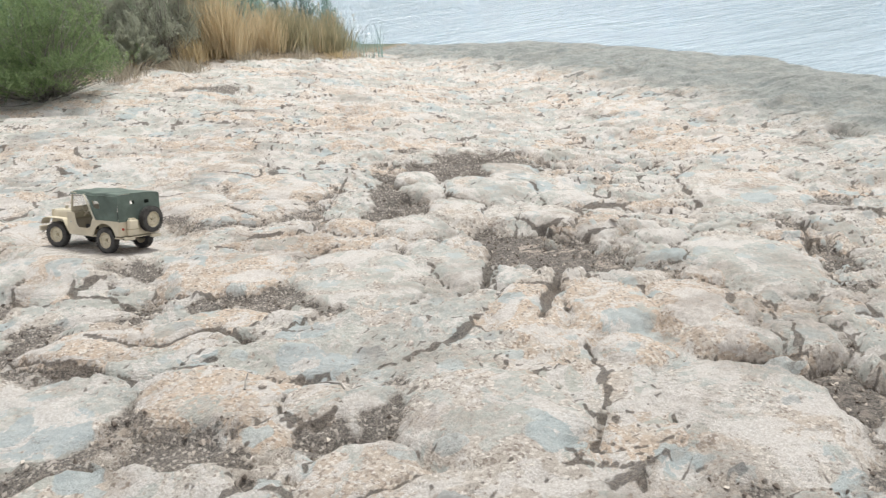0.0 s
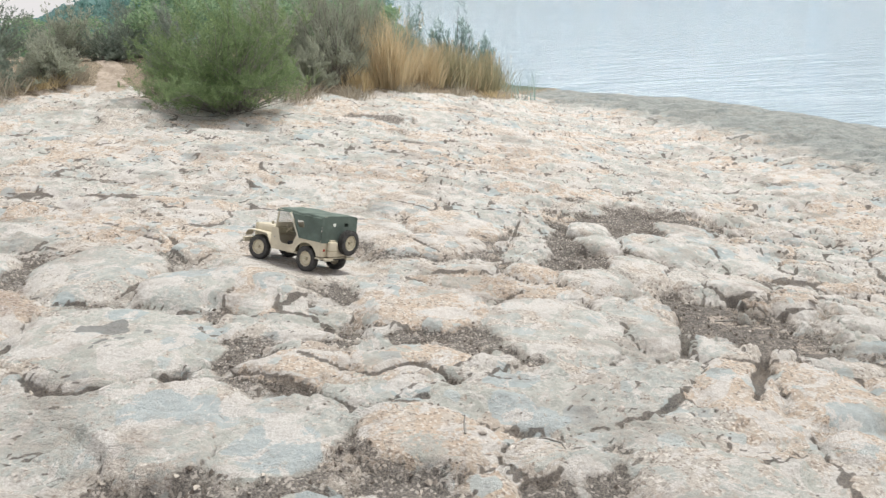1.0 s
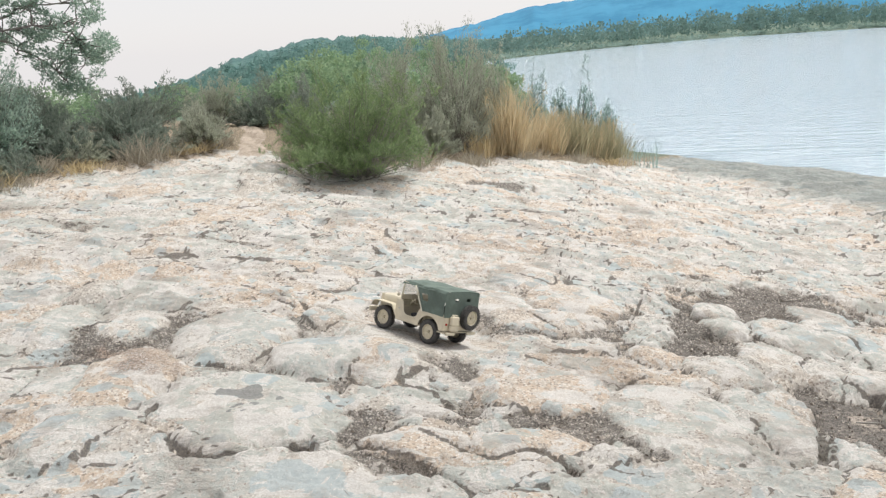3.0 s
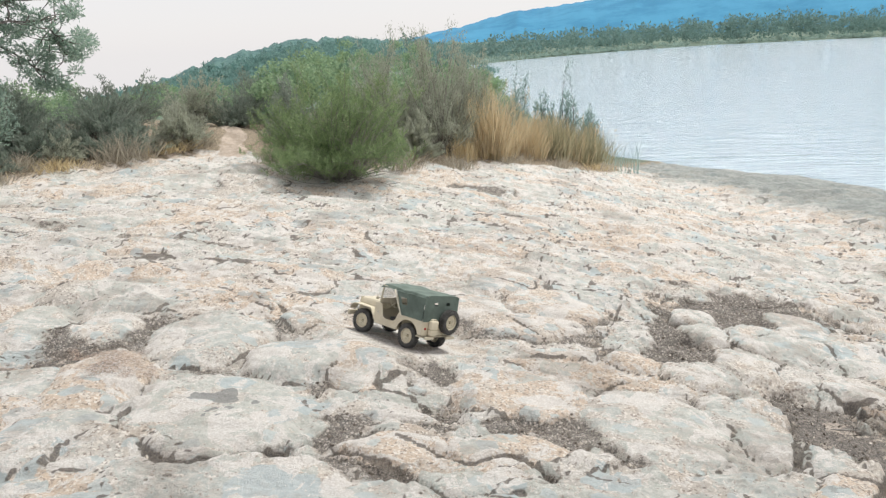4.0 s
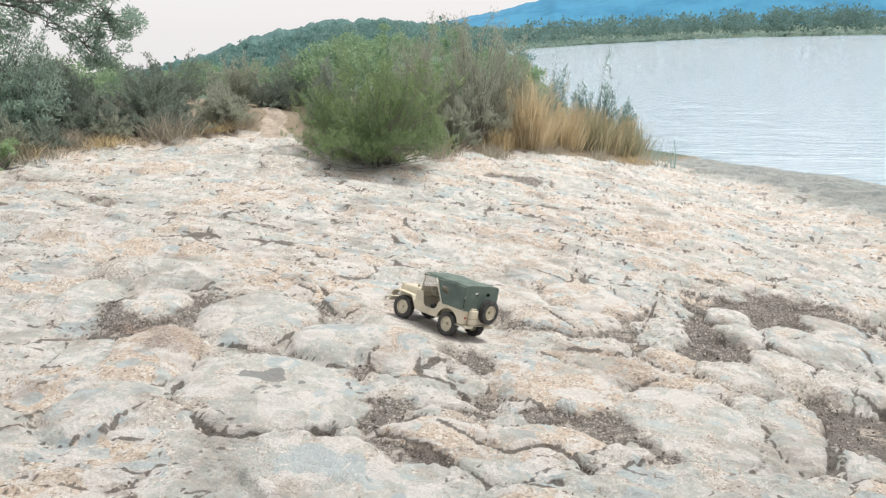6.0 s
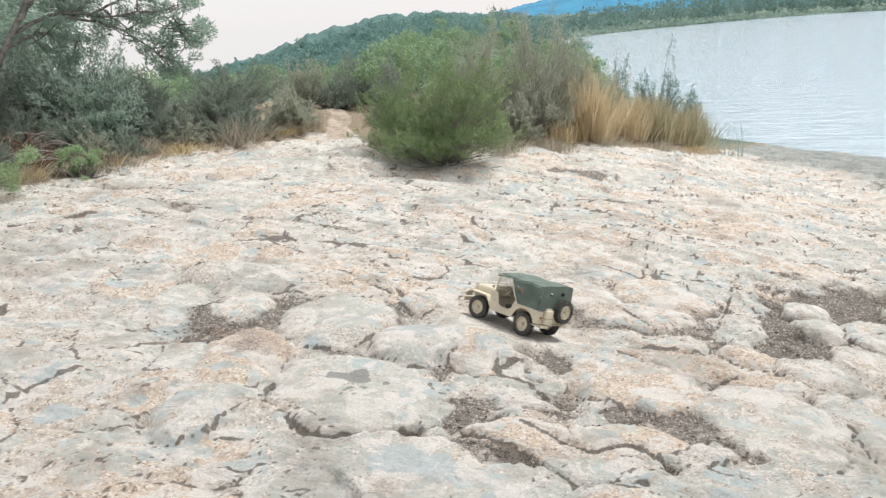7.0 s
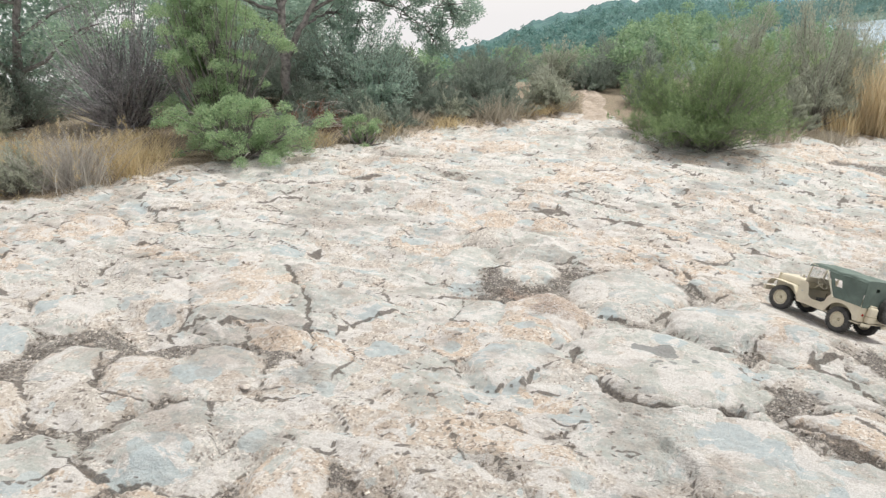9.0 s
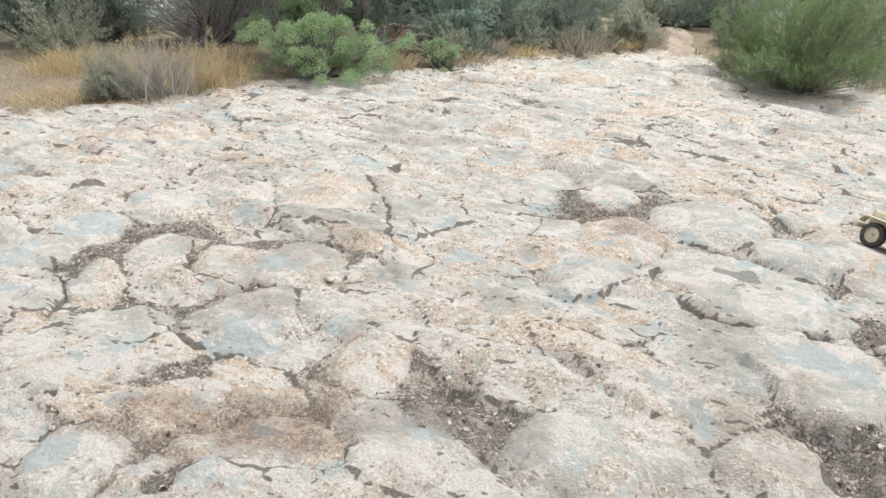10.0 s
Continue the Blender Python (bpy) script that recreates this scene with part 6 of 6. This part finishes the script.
woods("near_wood", [q for q in spots if math.hypot(q[0], q[1]) < 34], L_WOOD, "dense light green scrub and low trees behind the path", 80000, 0.066, 6)
woods("middle_wood", [q for q in spots if math.hypot(q[0], q[1]) >= 34], L_WOOD_HAZED, "green trees on the rise behind the scrub, with blue haze in their colour", 40000, 0.12, 26)
spots = []
for k in range(420):
    az, d = rw.uniform(-27, 4), rw.uniform(62, 185)
    x, y = d * math.sin(radians(az)), d * math.cos(radians(az))
    if float(land(x, y)) > 1:
        e = float(np.interp(az, (-27, -20, -16, -12.6, -7.6, -3, 2), (-2.5, -1.3, 0.0, 0.8, 0.95, 0.55, 0.0)))
        tall = (1.55 + d * math.tan(radians(e)) - float(ground(x, y))) * rw.uniform(0.55, 1.0)
        if tall > 0.8:
            spots.append((x, y, rw.uniform(3, 7), tall))
woods("hill_wood", spots, L_WOOD_HAZED, "green wood covering the low hillside, with blue haze in its colour", 66000, 0.26, 9)
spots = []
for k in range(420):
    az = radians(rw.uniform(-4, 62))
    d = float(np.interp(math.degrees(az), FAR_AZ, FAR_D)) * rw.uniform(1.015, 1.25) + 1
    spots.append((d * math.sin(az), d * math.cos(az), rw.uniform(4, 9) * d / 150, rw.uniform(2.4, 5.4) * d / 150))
woods("far_wood", spots, L_FAR_HAZED, "low dark wood along the far shore, with teal haze in its colour", 76000, 0.33, 7)
spots = []
for k in range(260):
    az = radians(rw.uniform(-2, 62))
    d = float(np.interp(math.degrees(az), FAR_AZ, FAR_D)) + rw.uniform(0.4, 2.0)
    spots.append((d * math.sin(az), d * math.cos(az), rw.uniform(2, 5), rw.uniform(0.5, 1.0) * d / 150))
woods("far_reeds", spots, L_REED_HAZED, "pale reed belt along the far shore, with teal haze in its colour", 26000, 0.36, 8)


def hill(name, az, el, d, mat, label, rough, seed, bumps=0.7):
    """A ridge of hills: heights by bearing, rising from its foot to the crest."""
    xs_, verts, faces = np.linspace(az[0], az[-1], 640), [], []
    rows_ = 14
    for j in range(rows_):
        t = j / (rows_ - 1)
        r = d * (0.72 + 0.5 * t)
        e = np.interp(xs_, az, el)
        crest = 1.55 + d * np.tan(np.radians(e))
        foot = np.minimum(-2.0, crest - 12)
        z = foot + (crest - foot) * math.sin(min(t / 0.55, 1.0) * math.pi / 2) * (1 if t < 0.56 else 1 - 0.5 * (t - 0.55) / 0.45)
        z = z + rough * (fbm(xs_ * bumps, np.full_like(xs_, t * 6), seed, 5, 0.6) - 0.5) * (0.25 + min(t / 0.55, 1.0) * 0.75)
        for a, zz in zip(np.radians(xs_), z):
            verts.append((r * math.sin(a), r * math.cos(a), zz))
    n = len(xs_)
    i = (np.arange(rows_ - 1)[:, None] * n + np.arange(n - 1)[None]).ravel()
    ob = new(name, raw_mesh(name, np.array(verts), np.stack([i, i + 1, i + n + 1, i + n], 1).astype(np.int32), mat))
    return tagged(ob, label, "hills", kind="structure")


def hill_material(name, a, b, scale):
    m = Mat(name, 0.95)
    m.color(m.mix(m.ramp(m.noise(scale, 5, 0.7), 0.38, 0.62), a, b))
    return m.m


# atmospheric blue is painted into the hillside's green
hill("backdrop_hill", (-70, -40, -26, -20, -16, -12, -7, -3, 1, 6), (-3.3, -3.3, -2.8, -1.6, -0.25, 0.55, 0.72, 0.35, 0.0, -0.7), 260, hill_material("hazed_wooded_hill", (0.035, 0.10, 0.10), (0.085, 0.17, 0.155), 0.25), "green wooded hillside behind the scrub, with blue haze in its colour", 3.4, 201, 1.9)
# the mountain's blue is distance haze put into its base colour
hill("backdrop_mountain", (-40, -16, -6, -2, 2, 4, 5.6, 7, 10, 14, 20, 28, 40, 70), (-6, -4.5, -1.0, 0.55, 1.3, 1.7, 2.15, 2.0, 2.5, 3.0, 3.3, 3.5, 3.0, 2.4), 2200, hill_material("hazed_mountain", (0.018, 0.165, 0.30), (0.04, 0.225, 0.375), 0.008), "distant mountain beyond the lake, with blue haze in its colour", 26.0, 202)
# a scrap of white paper at the reeds
scrap = part("paper_scrap", cloth(lambda u, v: (0.07 * u - 0.035, 0.045 * v - 0.02, 0.012 * math.sin(5 * u + 3 * v) + 0.012), 5, 4, 0.001), plain("white_paper", (0.8, 0.8, 0.78), 0.8), None)
scrap.location = (1.09, 10.55, top(1.09, 10.55) + 0.004)
tagged(scrap, "crumpled white scrap of paper lying on rock", "litter")

# loose stones and dry twigs on the rock
rs = random.Random(77)
stone_bm = bmesh.new()
bmesh.ops.create_icosphere(stone_bm, subdivisions=3, radius=0.03)
for v in stone_bm.verts:
    v.co *= 0.75 + 0.5 * noise.noise(v.co * 38)
    v.co.z *= 0.62
stone = part("loose_stone", stone_bm, plain("loose_granite", (0.52, 0.47, 0.42), 0.9, 0, 0.2, 40, 0.6), None)
tagged(stone, "small loose stone lying on the bedrock", "stone", "loose stones")
stone.location = (-2.02, 1.42, top(-2.02, 1.42) + 0.008)
for x, y, s in ((-1.45, 1.95, 0.8), (0.95, 2.2, 0.7), (1.75, 3.05, 0.9), (-0.15, 3.0, 0.6), (2.2, 4.7, 1.1), (-3.0, 2.85, 0.8), (2.45, 3.3, 1.0), (0.4, 2.0, 0.6), (-2.6, 1.9, 0.9)):
    copy_thing(stone, pose(x, y, top(x, y) + 0.006, rs.uniform(-20, 20), rs.uniform(-20, 20), rs.uniform(0, 360)) @ Matrix.Diagonal((s, s * rs.uniform(0.7, 1.1), s * rs.uniform(0.7, 1), 1)))
for x, y, a, n in ((-2.13, 3.85, 30, 0.16), (-1.55, 1.75, 120, 0.14), (0.35, 2.05, 75, 0.12), (1.9, 3.2, 10, 0.15), (-3.4, 2.2, 160, 0.18), (0.62, 1.95, 140, 0.1)):
    pts = []
    for k in range(5):
        px, py = x + n * (k / 4 - 0.5) * math.cos(radians(a)) + rs.uniform(-0.008, 0.008), y + n * (k / 4 - 0.5) * math.sin(radians(a)) + rs.uniform(-0.008, 0.008)
        pts.append((px - x, py - y, max(top(px, py), float(ground(px, py)) - 0.05) + 0.004))
    tw = part("dry_twig", rod(pts, [0.004, 0.0038, 0.0034, 0.003, 0.002], 6), M_TWIG, None)
    tw.location = (x, y, 0)
    tagged(tw, "short dry twig lying on the rock", "twig", "dry twigs")
